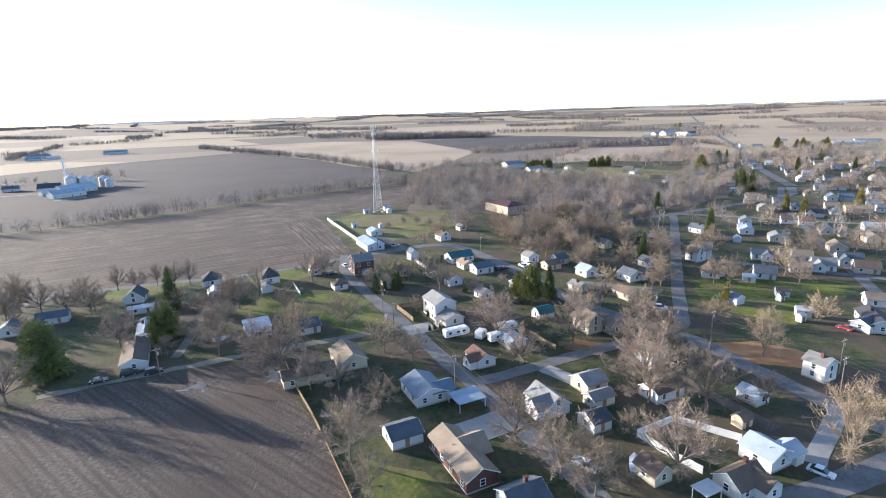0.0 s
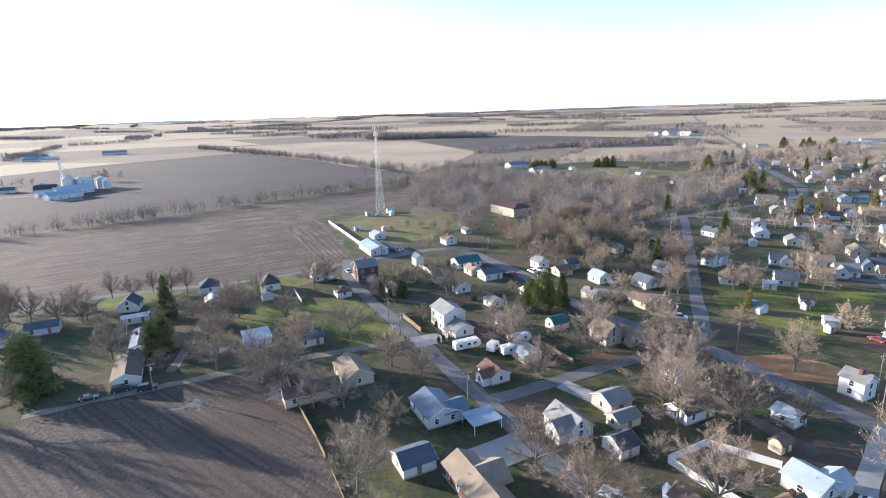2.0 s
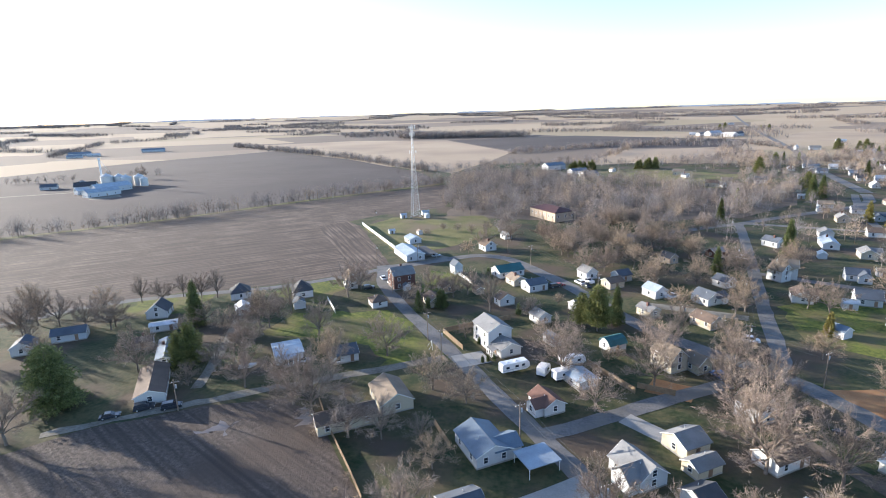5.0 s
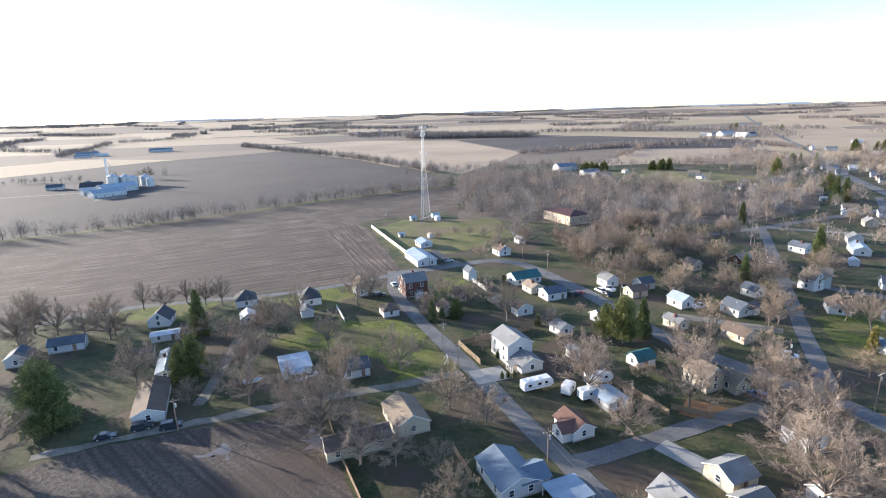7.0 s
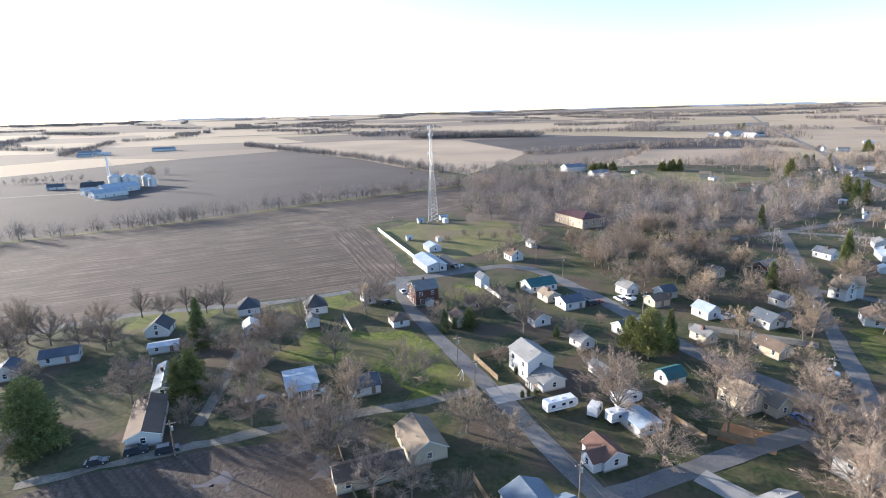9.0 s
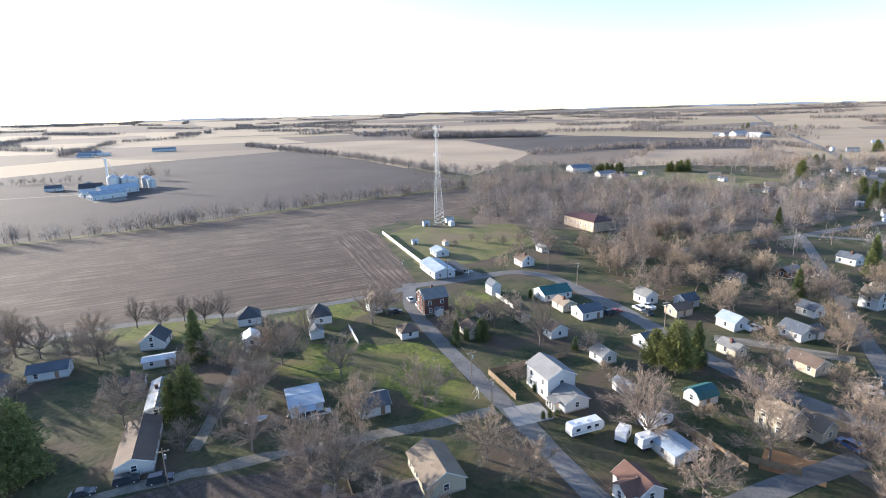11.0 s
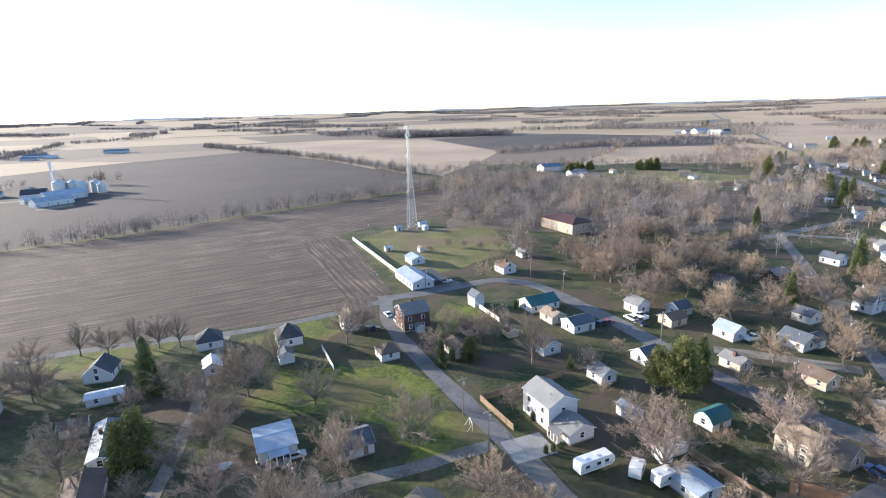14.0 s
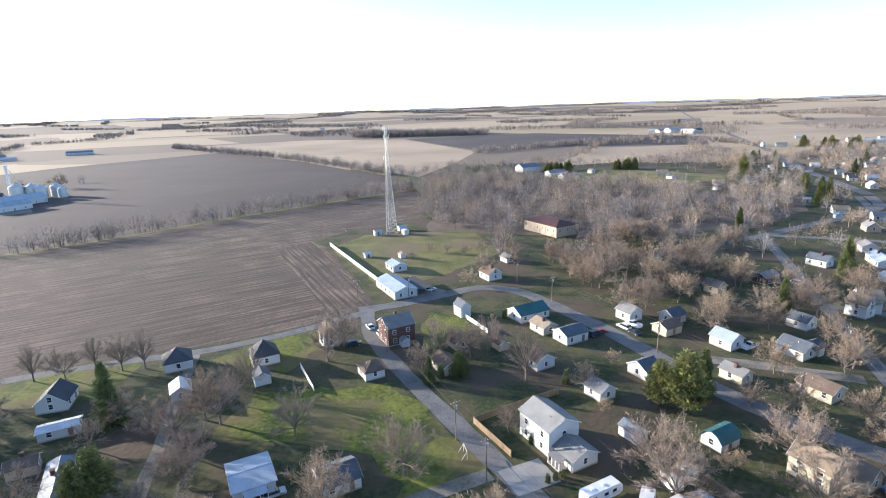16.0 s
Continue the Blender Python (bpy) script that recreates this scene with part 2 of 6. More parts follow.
def tube(p, q, r0, r1, n=5, cap=True):
    p, q = Vector(p), Vector(q)
    d = (q - p).normalized()
    a = d.orthogonal().normalized()
    b = d.cross(a)
    V, F = [], []
    for c, r in ((p, r0), (q, r1)):
        for i in range(n):
            t = 2 * math.pi * i / n
            V.append(tuple(c + (a * math.cos(t) + b * math.sin(t)) * r))
    for i in range(n):
        j = (i + 1) % n
        F.append((i, j, n + j, n + i))
    if cap:
        F += [tuple(range(n))[::-1], tuple(range(n, 2 * n))]
    return V, F


def prism(profile, x0, x1):
    """The outline profile, (y, z) counter-clockwise, drawn from x0 to x1."""
    n = len(profile)
    V = [(x0, y, z) for y, z in profile] + [(x1, y, z) for y, z in profile]
    F = [tuple(range(n))[::-1], tuple(range(n, 2 * n))] + [(i, (i + 1) % n, n + (i + 1) % n, n + i) for i in range(n)]
    return V, F


# ---------- ground ----------
def rise(x, y):
    """The far plain lifts gently towards the skyline."""
    d = math.hypot(x, y)
    return 0.0 if d < 1500 else 46.0 * ((d - 1500) / 3350) ** 1.7


def ground_sheet():
    radii = [0, 60, 120, 200, 300, 420, 560, 740, 950, 1200, 1500] + [1500 + 3350 * (i / 14) for i in range(1, 15)]
    n = 96
    V, F = [(0, 0, 0)], []
    for r in radii[1:]:
        for i in range(n):
            a = 2 * math.pi * i / n
            x, y = r * math.cos(a), r * math.sin(a)
            V.append((x, y, rise(x, y)))
    for i in range(n):
        F.append((0, 1 + i, 1 + (i + 1) % n))
    for k in range(len(radii) - 2):
        for i in range(n):
            j = (i + 1) % n
            a, b = 1 + k * n, 1 + (k + 1) * n
            F.append((a + i, b + i, b + j, a + j))
    me = mesh("ground", V, F, M["town"], True)
    me.materials.append(M["plain"])
    for p in me.polygons:
        c = p.center
        if math.hypot(c.x, c.y) > 700:
            p.material_index = 1
    return me


def plain_material():
    """Far farmland: straw, tilled and woodland parcels in a skewed grid of fields."""
    m = mat("farm_plain", (0.36, 0.265, 0.165, 1), (0.43, 0.33, 0.21, 1), 0.004, 0.95, 0.3)
    N, L = m.node_tree.nodes, m.node_tree.links
    bs = N["Principled BSDF"]
    co = N.new("ShaderNodeNewGeometry")
    mp = N.new("ShaderNodeMapping")
    mp.inputs["Rotation"].default_value[2] = radians(-25.5)
    mp.inputs["Scale"].default_value = (1 / 520, 1 / 380, 0)
    L.new(co.outputs["Position"], mp.inputs["Vector"])
    vo = N.new("ShaderNodeTexVoronoi")
    vo.distance = "CHEBYCHEV"
    vo.inputs["Randomness"].default_value = 0.8
    vo.inputs["Scale"].default_value = 1.0
    L.new(mp.outputs[0], vo.inputs["Vector"])
    sep = N.new("ShaderNodeSeparateColor")
    L.new(vo.outputs["Color"], sep.inputs[0])
    cr = N.new("ShaderNodeValToRGB")
    cr.color_ramp.interpolation = "CONSTANT"
    e = cr.color_ramp.elements
    e[0].color, e[1].color = (0.10, 0.075, 0.065, 1), (0.37, 0.28, 0.185, 1)
    e[1].position = 0.24
    for pos, col in ((0.48, (0.36, 0.27, 0.175, 1)), (0.64, (0.17, 0.128, 0.10, 1)), (0.74, (0.40, 0.305, 0.20, 1)), (0.9, (0.30, 0.235, 0.14, 1))):
        k = e.new(pos)
        k.color = col
    L.new(sep.outputs[0], cr.inputs[0])
    mx = N.new("ShaderNodeMix")
    mx.data_type = "RGBA"
    mx.inputs[0].default_value = 0.78
    L.new(bs.inputs["Base Color"].links[0].from_socket, mx.inputs[6])
    L.new(cr.outputs[0], mx.inputs[7])
    L.new(mx.outputs[2], bs.inputs["Base Color"])
    return m


M["plain"] = plain_material()


def skyline():
    """The last rim of woods and ground, nearly five kilometres off, its air haze painted on as glow."""
    rng, V, F = random.Random(31), [], []
    n, hgt = 420, 9.0
    for i in range(n + 1):
        a = radians(10 + 160 * i / n)
        hgt = max(3.0, min(11.0, hgt + rng.gauss(0, 2.6)))
        x, y = 4760 * math.cos(a), 4760 * math.sin(a)
        V += [(x, y, rise(x, y) - 8), (x, y, rise(x, y) + hgt)]
        if i:
            F.append((2 * i - 2, 2 * i, 2 * i + 1, 2 * i - 1))
    m = bpy.data.materials.new("painted_haze_glow")
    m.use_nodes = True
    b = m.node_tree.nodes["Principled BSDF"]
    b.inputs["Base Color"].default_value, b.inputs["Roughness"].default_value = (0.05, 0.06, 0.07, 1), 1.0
    # Pale blue emission stands in for the air haze over the far rim.
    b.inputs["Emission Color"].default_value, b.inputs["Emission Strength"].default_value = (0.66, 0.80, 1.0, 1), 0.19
    return mesh("backdrop", V, F, m)


tagged(new("backdrop", skyline()), "backdrop rim of distant woods with pale blue haze painted as glow", "skyline", kind="structure")
tagged(new("ground", ground_sheet()), "flat small-town ground of grass, leaf litter and farmland", "ground", kind="structure")


def patch(name, pts, material, z, label, category="ground"):
    rng, edge = random.Random(int(pts[0][0] * 3 + pts[0][1])), []
    for p, q in zip(pts, pts[1:] + pts[:1]):
        a, b = Vector(p), Vector(q)
        n = max(1, min(40, int((b - a).length / 5)))
        w = 0.9 if material in (M["lawn"], M["meadow"], M["leaves"], M["wet"], M["litter"], M["town"]) else 0.25
        for k in range(n):
            c = a.lerp(b, k / n)
            edge.append((c.x + rng.gauss(0, w), c.y + rng.gauss(0, w)))
    V = [(x, y, z) for x, y in edge]
    me = mesh(name, V, [tuple(range(len(V)))], material)
    bm = bmesh.new()
    bm.from_mesh(me)
    if bm.faces[:][0].normal.z < 0:
        bmesh.ops.reverse_faces(bm, faces=bm.faces[:])
    bmesh.ops.triangulate(bm, faces=bm.faces[:])
    bm.to_mesh(me)
    bm.free()
    return tagged(new(name, me), label, category, kind="structure")


def smooth_line(pts, step=4.0):
    out = []
    P = [Vector(p) for p in pts]
    for i in range(len(P) - 1):
        a, b, c, d = P[max(i - 1, 0)], P[i], P[i + 1], P[min(i + 2, len(P) - 1)]
        n = max(2, int((c - b).length / step))
        for k in range(n):
            t = k / n
            out.append(0.5 * ((2 * b) + (c - a) * t + (2 * a - 5 * b + 4 * c - d) * t * t + (3 * b - a - 3 * c + d) * t ** 3))
    return out + [P[-1]]


def strip(name, pts, width, material, z, label, category="road", ragged=0.25):
    rng = random.Random(len(pts) * 7 + int(width * 10))
    P = smooth_line(pts)
    V, F = [], []
    for i, p in enumerate(P):
        d = (P[min(i + 1, len(P) - 1)] - P[max(i - 1, 0)]).normalized()
        s = Vector((-d.y, d.x))
        for q in (p + s * (width / 2 + rng.uniform(-ragged, ragged)), p - s * (width / 2 + rng.uniform(-ragged, ragged))):
            V.append((q.x, q.y, z + rise(q.x, q.y)))
        if i:
            F.append((2 * i - 2, 2 * i - 1, 2 * i + 1, 2 * i))
    return tagged(new(name, mesh(name, V, F, material)), label, category, kind="structure")


patch("field", [(-260, 120), (-190, 182), (-170, 198), (-150, 219), (-129, 229), (-99, 236), (-82, 243), (-64, 253), (-46, 266), (-79, 357), (-90, 372), (-70, 395), (-28, 420), (-22, 480), (-33, 543), (-100, 492), (-140, 463), (-223, 387), (-290, 338), (-470, 210), (-470, 60)],
      M["stubble"], 0.02, "brown stubble field with harvest rows", "field")
patch("field_headland", [(-48, 266), (-62, 258), (-104, 352), (-98, 372), (-90, 372), (-79, 357)], M["headland"], 0.045, "stubble headland rows beside white fence", "field")
patch("tilled_field", [(-475, 220), (-290, 352), (-223, 399), (-140, 476), (-36, 560), (-69, 660), (-197, 862), (-398, 1100), (-560, 900), (-700, 560), (-800, 300)], M["dark_soil"], 0.025, "dark brown freshly tilled field", "field")
patch("straw_field", [(-30, 640), (-64, 690), (-190, 884), (-392, 1122), (-560, 1300), (-300, 1420), (-66, 1332), (60, 930), (20, 780)], M["straw"], 0.025, "pale straw-coloured harvested field", "field")
patch("straw_field", [(120, 690), (254, 939), (384, 889), (330, 770), (240, 720)], M["straw"], 0.03, "pale straw-coloured harvested field", "field")
patch("tilled_field", [(-60, 1336), (70, 930), (240, 960), (420, 910), (520, 1100), (250, 1400)], M["dark_soil"], 0.022, "dark brown tilled field beside woodlot", "field")
patch("near_field", [(-175, 60), (-140, 98), (-111, 121), (-100, 130), (-75, 141), (-57, 145), (-47, 139), (-38, 123), (-29, 108), (-19, 86), (-4, 50), (10, -60), (-175, -60)], M["near_soil"], 0.03, "ploughed brown soil plot in long tree shadows", "field")


def blob(cx, cy, rx, ry, turn, seed):
    rng = random.Random(seed)
    t = radians(turn)
    out = []
    for i in range(22):
        a, k = 2 * math.pi * i / 22, rng.uniform(0.6, 1.15)
        u, v = rx * k * math.cos(a), ry * k * math.sin(a)
        out.append((cx + u * math.cos(t) - v * math.sin(t), cy + u * math.sin(t) + v * math.cos(t)))
    return out


patch("wet_patch", blob(-67, 131, 4.5, 2.6, 20, 1), M["wet"], 0.04, "pale wet patch of bare soil", "soil")
patch("wet_patch", blob(-47.5, 136.5, 4.0, 2.6, 115, 2), M["wet"], 0.04, "pale wet patch of bare soil", "soil")
patch("straw_field", [(470, 985), (800, 1020), (1000, 1250), (760, 1330), (600, 1130)], M["straw"], 0.03, "pale straw-coloured harvested field", "field")
patch("straw_field", [(179.0, 744.0), (264.0, 906.0), (355.0, 921.0), (404.0, 844.0), (344.0, 685.0), (251.0, 685.0)], M["straw"], 0.034, "pale straw-coloured harvested field", "field")
patch("meadow", [(70, 545), (131, 635), (190, 640), (260, 570), (204, 484)], M["meadow"], 0.03, "olive winter meadow", "field")
patch("lawn", [(-72, 205), (-40, 206), (-30, 196), (-15, 167), (-34, 162), (-40, 176), (-56, 182), (-80, 186)], M["lawn"], 0.03, "green lawn crossed by tree shadows", "lawn")
patch("lawn", [(-30, 240), (-28, 226), (-12, 232), (-14, 250), (-27, 257)], M["lawn"], 0.03, "green lawn beside brick house", "lawn")
patch("lawn", [(-76, 353), (-42, 282), (-20, 300), (10, 330), (0, 385), (-62, 382)], M["meadow"], 0.03, "worn green yard round the tower", "lawn")
patch("lawn", [(92, 180), (112, 160), (160, 195), (125, 215), (100, 208)], M["lawn"], 0.03, "green lawn beside street", "lawn")
patch("lawn", [(-18, 98), (-5, 93), (10, 76), (-4, 62), (-14, 80)], M["lawn"], 0.03, "green lawn behind brick ranch house", "lawn")
patch("lawn", [(-92, 225), (-82, 237), (-66, 247), (-58, 238), (-66, 215)], M["lawn"], 0.03, "green lawn beside field road", "lawn")
patch("lawn", [(-150, 216), (-132, 226), (-112, 228), (-112, 205), (-140, 200)], M["lawn"], 0.03, "green lawn beside field road", "lawn")
patch("lawn", [(-25, 178), (-15, 184), (2, 196), (14, 186), (10, 170), (-12, 172)], M["town"], 0.02, "patchy grass yard", "lawn")
patch("leaf_bed", [(36, 148), (40, 155), (50, 150), (45, 142)], M["leaves"], 0.035, "orange-brown bed of fallen leaves", "leaves")
patch("leaf_bed", [(78, 150), (92, 150), (104, 138), (96, 132), (82, 138)], M["leaves"], 0.035, "orange-brown bed of fallen leaves", "leaves")
patch("wood_floor", [(-25, 385), (-5, 640), (126, 548), (240, 480), (262, 470), (215, 402), (160, 362), (70, 352), (20, 372)], M["litter"], 0.02, "leaf-littered woodland floor", "woodland")

strip("road_a", [(-49, 262), (-45, 237), (-34, 211), (-26, 195), (-15.5, 174), (-7, 157), (0, 142), (8, 126), (20, 100), (34, 70), (60, 14)], 5.0, M["asphalt"], 0.06, "worn grey asphalt street")
strip("road_b", [(6, 129), (13, 131.5), (27, 138), (41, 145), (57, 152)], 4.8, M["asphalt"], 0.064, "worn grey asphalt side street")
strip("road_c", [(-52, 262), (-38, 266), (-22, 274), (-6, 281), (6, 277), (13, 269), (23, 249), (32, 230), (43, 200), (52, 182), (62, 169), (74, 154), (82, 134), (92, 110), (104, 84), (130, 30)], 6.2, M["asphalt"], 0.056, "worn grey asphalt street")
strip("road_d", [(70, 158), (77, 163), (94, 206), (113, 252), (136.5, 309), (149, 341)], 4.8, M["asphalt"], 0.06, "worn grey asphalt street")
strip("road_f", [(-330, 90), (-230, 160), (-180, 192), (-156, 214), (-129, 225), (-99, 232), (-82, 239), (-64, 249), (-45, 263)], 4.2, M["asphalt"], 0.052, "narrow grey field road")
strip("road_far", [(292, 445), (358, 621), (448, 812), (700, 1430), (990, 2124), (1500, 3350)], 9.0, M["asphalt"], 0.3, "long straight country road")
strip("road_g", [(70, 315), (92, 322), (112, 328), (132, 337), (150, 343.5), (174, 356), (197, 367), (250, 392)], 6.0, M["asphalt"], 0.066, "grey asphalt street curving past the wood")
strip("road_h", [(111, 246), (131, 231), (160, 212), (205, 186), (260, 160)], 4.8, M["asphalt"], 0.064, "grey asphalt cross street")
strip("road_i", [(152, 345), (190, 327), (234, 303), (300, 268)], 4.8, M["asphalt"], 0.07, "grey asphalt cross street")
strip("road_j", [(158, 183), (192, 265), (234, 362), (280, 440)], 4.8, M["asphalt"], 0.09, "grey asphalt town street")
strip("road_far_town", [(250, 392), (270, 410), (288, 440)], 7.0, M["asphalt"], 0.14, "grey town street")
strip("farm_track", [(-700, 470), (-560, 480), (-470, 520), (-410, 545)], 6.0, M["gravel"], 0.05, "pale gravel farm track")
strip("lane", [(-108, 128), (-95, 135), (-75, 144), (-62, 150), (-60, 152)], 2.8, M["gravel"], 0.05, "pale gravel lane along ploughed plot", "road", 0.7)
strip("lane", [(-82, 150), (-86, 175), (-92, 200), (-99, 232)], 3.0, M["gravel"], 0.05, "dirt lane between houses")
strip("driveway", [(-16, 168), (-30, 162), (-46, 156), (-60, 150)], 3.6, M["gravel"], 0.045, "gravel driveway")
strip("driveway", [(-13, 165), (-4, 168.5)], 8.0, M["concrete"], 0.066, "pale concrete driveway", "driveway", 0.05)
strip("driveway", [(15, 112), (8, 108), (0, 104)], 9.0, M["concrete"], 0.066, "pale concrete driveway", "driveway", 0.05)
strip("driveway", [(27, 136), (34, 128)], 5.0, M["concrete"], 0.066, "pale concrete driveway", "driveway", 0.05)
strip("driveway", [(-24, 274), (-30, 280), (-34, 288)], 14.0, M["gravel"], 0.045, "gravel yard before metal workshop", "driveway")
strip("driveway", [(84, 196), (66, 205), (52, 211)], 5.0, M["gravel"], 0.05, "pale gravel driveway", "driveway")
strip("driveway", [(92, 112), (80, 100), (72, 92)], 4.0, M["concrete"], 0.06, "concrete driveway with a parked car", "driveway")
strip("alley", [(52, 150), (60, 130), (72, 104)], 4.0, M["litter"], 0.045, "leaf-strewn alley")
strip("road_e", [(50, 78), (67, 84), (92, 93), (130, 108)], 6.0, M["asphalt"], 0.052, "grey asphalt side street")
strip("field_edge", [(-470, 215), (-290, 345), (-223, 393), (-140, 469), (-36, 552)], 4.0, M["meadow"], 0.05, "grassy strip along hedgerow", "verge")
strip("field_edge", [(-398, 1112), (-197, 874), (-66, 672)], 7.0, M["straw"], 0.05, "pale grass strip along hedgerow", "verge")
strip("field_edge", [(-560, 1300), (-420, 1180), (-60, 1336)], 8.0, M["straw"], 0.06, "pale grass strip between fields", "verge")


# ---------- houses ----------
WIN = mesh("window_frame", *join(box(-0.6, -0.06, -0.75, -0.5, 0.06, 0.75), box(0.5, -0.06, -0.75, 0.6, 0.06, 0.75), box(-0.5, -0.06, -0.75, 0.5, 0.06, -0.65), box(-0.5, -0.06, 0.65, 0.5, 0.06, 0.75), box(-0.5, -0.05, -0.03, 0.5, 0.05, 0.03)), M["trim"])
PANE = mesh("pane", *box(-0.5, -0.02, -0.65, 0.5, 0.02, 0.65), M["glass"])
DOOR = mesh("door", *join(box(-0.5, -0.06, 0, 0.5, 0.06, 2.05)), M["door"])
GARAGE = mesh("garage_door", *join(box(-1.3, -0.06, 0, 1.3, 0.06, 0.5), box(-1.3, -0.05, 0.52, 1.3, 0.05, 1.02), box(-1.3, -0.06, 1.04, 1.3, 0.06, 1.54), box(-1.3, -0.05, 1.56, 1.3, 0.05, 2.1)), M["trim"])


def wall_window(h, x, y, z, rz):
    w = part("window", WIN, h, pose(x, y, z, 0, 0, rz))
    part("pane", PANE, w)


def house(x, y, yaw, length, width, h, rise_, wall, roof, kind="gable", chimney=None, porch=None, cross=None, seed=None):
    """A house or shed; its ridge runs along its own x. cross: (x, side, width) of a front gable; porch: the side, 1 or -1."""
    rng = random.Random(seed if seed is not None else int(x * 13 + y * 7))
    small = length * width < 22
    nm = "shed" if small else "house"
    H = empty(nm, pose(x, y, rise(x, y), 0, 0, yaw))
    hl, hw = length / 2, width / 2
    wm, rm = WALL[wall], ROOF[roof]
    base = box(-hl, -hw, -0.3, hl, hw, h)
    o, th = (0.2 if small else 0.32), 0.14
    s = rise_ / hw
    if kind == "gable":
        part("wall", mesh("wall", *join(base, prism([(-hw, h), (hw, h), (0, h + rise_)], -hl, hl)), wm), H)
        e = hw + o
        ez = h - o * s
        for sd in (-1, 1):
            q = [(sd * e, ez), (sd * e, ez + th), (0, h + rise_ + th), (0, h + rise_)]
            part("roof_slope", mesh("roof_slope", *prism(q, -hl - o, hl + o), rm), H)
        part("ridge_cap", mesh("ridge_cap", *prism([(-0.18, h + rise_ + th - 0.05), (0.18, h + rise_ + th - 0.05), (0, h + rise_ + th + 0.06)], -hl - o, hl + o), rm), H)
        for sx in (-1, 1):
            xx = sx * (hl + o + 0.02)
            part("bargeboard", mesh("bargeboard", *prism([(-e, ez - 0.06), (0, h + rise_ - 0.06), (e, ez - 0.06), (e, ez + th - 0.02), (0, h + rise_ + th - 0.02), (-e, ez + th - 0.02)], xx - 0.02, xx + 0.02), M["trim"]), H)
    elif kind == "hip":
        part("wall", mesh("wall", *base, wm), H)
        e, el = hw + o, hl + o
        ez, r = h - 0.1, max(hl - hw, 0.3)
        V = [(-el, -e, ez), (el, -e, ez), (el, e, ez), (-el, e, ez), (-r, 0, h + rise_), (r, 0, h + rise_)]
        V = V + [(a, b, c - 0.16) for a, b, c in V[:4]]
        part("roof", mesh("roof", V, [(0, 1, 5, 4), (1, 2, 5), (2, 3, 4, 5), (3, 0, 4), (6, 9, 8, 7), (0, 6, 7, 1), (1, 7, 8, 2), (2, 8, 9, 3), (3, 9, 6, 0)], rm), H)
    else:
        k = hw * 0.62
        part("wall", mesh("wall", *join(base, prism([(-hw, h), (hw, h), (k, h + rise_ * 0.66), (0, h + rise_), (-k, h + rise_ * 0.66)], -hl, hl)), wm), H)
        pr = [(-hw - 0.25, h - 0.2), (-k, h + rise_ * 0.66), (0, h + rise_), (k, h + rise_ * 0.66), (hw + 0.25, h - 0.2), (hw + 0.4, h - 0.2), (k + 0.12, h + rise_ * 0.66 + 0.12), (0, h + rise_ + 0.14), (-k - 0.12, h + rise_ * 0.66 + 0.12), (-hw - 0.4, h - 0.2)]
        part("roof", mesh("roof", *prism(pr, -hl - o, hl + o), rm), H)
    if not small:
        part("foundation", mesh("foundation", *box(-hl - 0.04, -hw - 0.04, -0.3, hl + 0.04, hw + 0.04, 0.35), M["concrete"]), H)
    storeys = [1.55] if h < 4.2 else [1.55, 4.3] if h > 5.2 else [1.55, 3.6]
    far = math.hypot(x, y) > 330
    for z in storeys:
        if small or far and z > 2:
            continue
        n = max(1, int(length / 3.6))
        for sd in (-1, 1):
            for i in range(n):
                px = -hl + length * (i + 0.5) / n + rng.uniform(-0.3, 0.3)
                if far and i % 2:
                    continue
                if z < 2 and i == n // 2 and sd == (porch or -1):
                    part("door", DOOR, H, pose(px, sd * (hw + 0.03), 0.2))
                else:
                    wall_window(H, px, sd * (hw + 0.03), z + 0.1, 0)
        n = max(1, int(width / 4))
        for sx in (-1, 1):
            for i in range(n):
                wall_window(H, sx * (hl + 0.03), -hw + width * (i + 0.5) / n, z + 0.1, 90)
    if kind == "gable" and rise_ > 2.3 and not far:
        for sx in (-1, 1):
            wall_window(H, sx * (hl + 0.03), 0, h + rise_ * 0.35, 90)
    if small:
        part("door", DOOR, H, pose(0, -hw - 0.03, 0))
    if cross:
        cx, sd, cw = cross
        d = 2.2
        y0, y1 = sorted((sd * (hw - 0.3), sd * (hw + d)))
        cr = cw / 2 * s * 1.15
        W = join(box(cx - cw / 2, y0, -0.3, cx + cw / 2, y1, h))
        pr = [(cx - cw / 2, h), (cx + cw / 2, h), (cx, h + cr)]
        gv = [(a, y1 if sd > 0 else y0, b) for a, b in pr] + [(a, 0, b) for a, b in pr]
        part("gable_wing", mesh("gable_wing", *join(W, (gv, [(0, 1, 2), (0, 2, 5, 3), (1, 4, 5, 2)])), wm), H)
        yo = (y1 + 0.35) if sd > 0 else (y0 - 0.35)
        for k in (-1, 1):
            a, b = (cx + k * (cw / 2 + 0.35), h - 0.35 * s), (cx, h + cr)
            V = [(a[0], yo, a[1]), (b[0], yo, b[1]), (b[0], 0, b[1]), (a[0], 0, a[1])]
            V += [(p, q, r_ + 0.14) for p, q, r_ in V]
            part("wing_roof", mesh("wing_roof", V, [(0, 1, 2, 3), (4, 7, 6, 5), (0, 4, 5, 1), (1, 5, 6, 2), (2, 6, 7, 3), (3, 7, 4, 0)], rm), H)
        wall_window(H, cx, sd * (hw + d + 0.03), 1.65, 0)
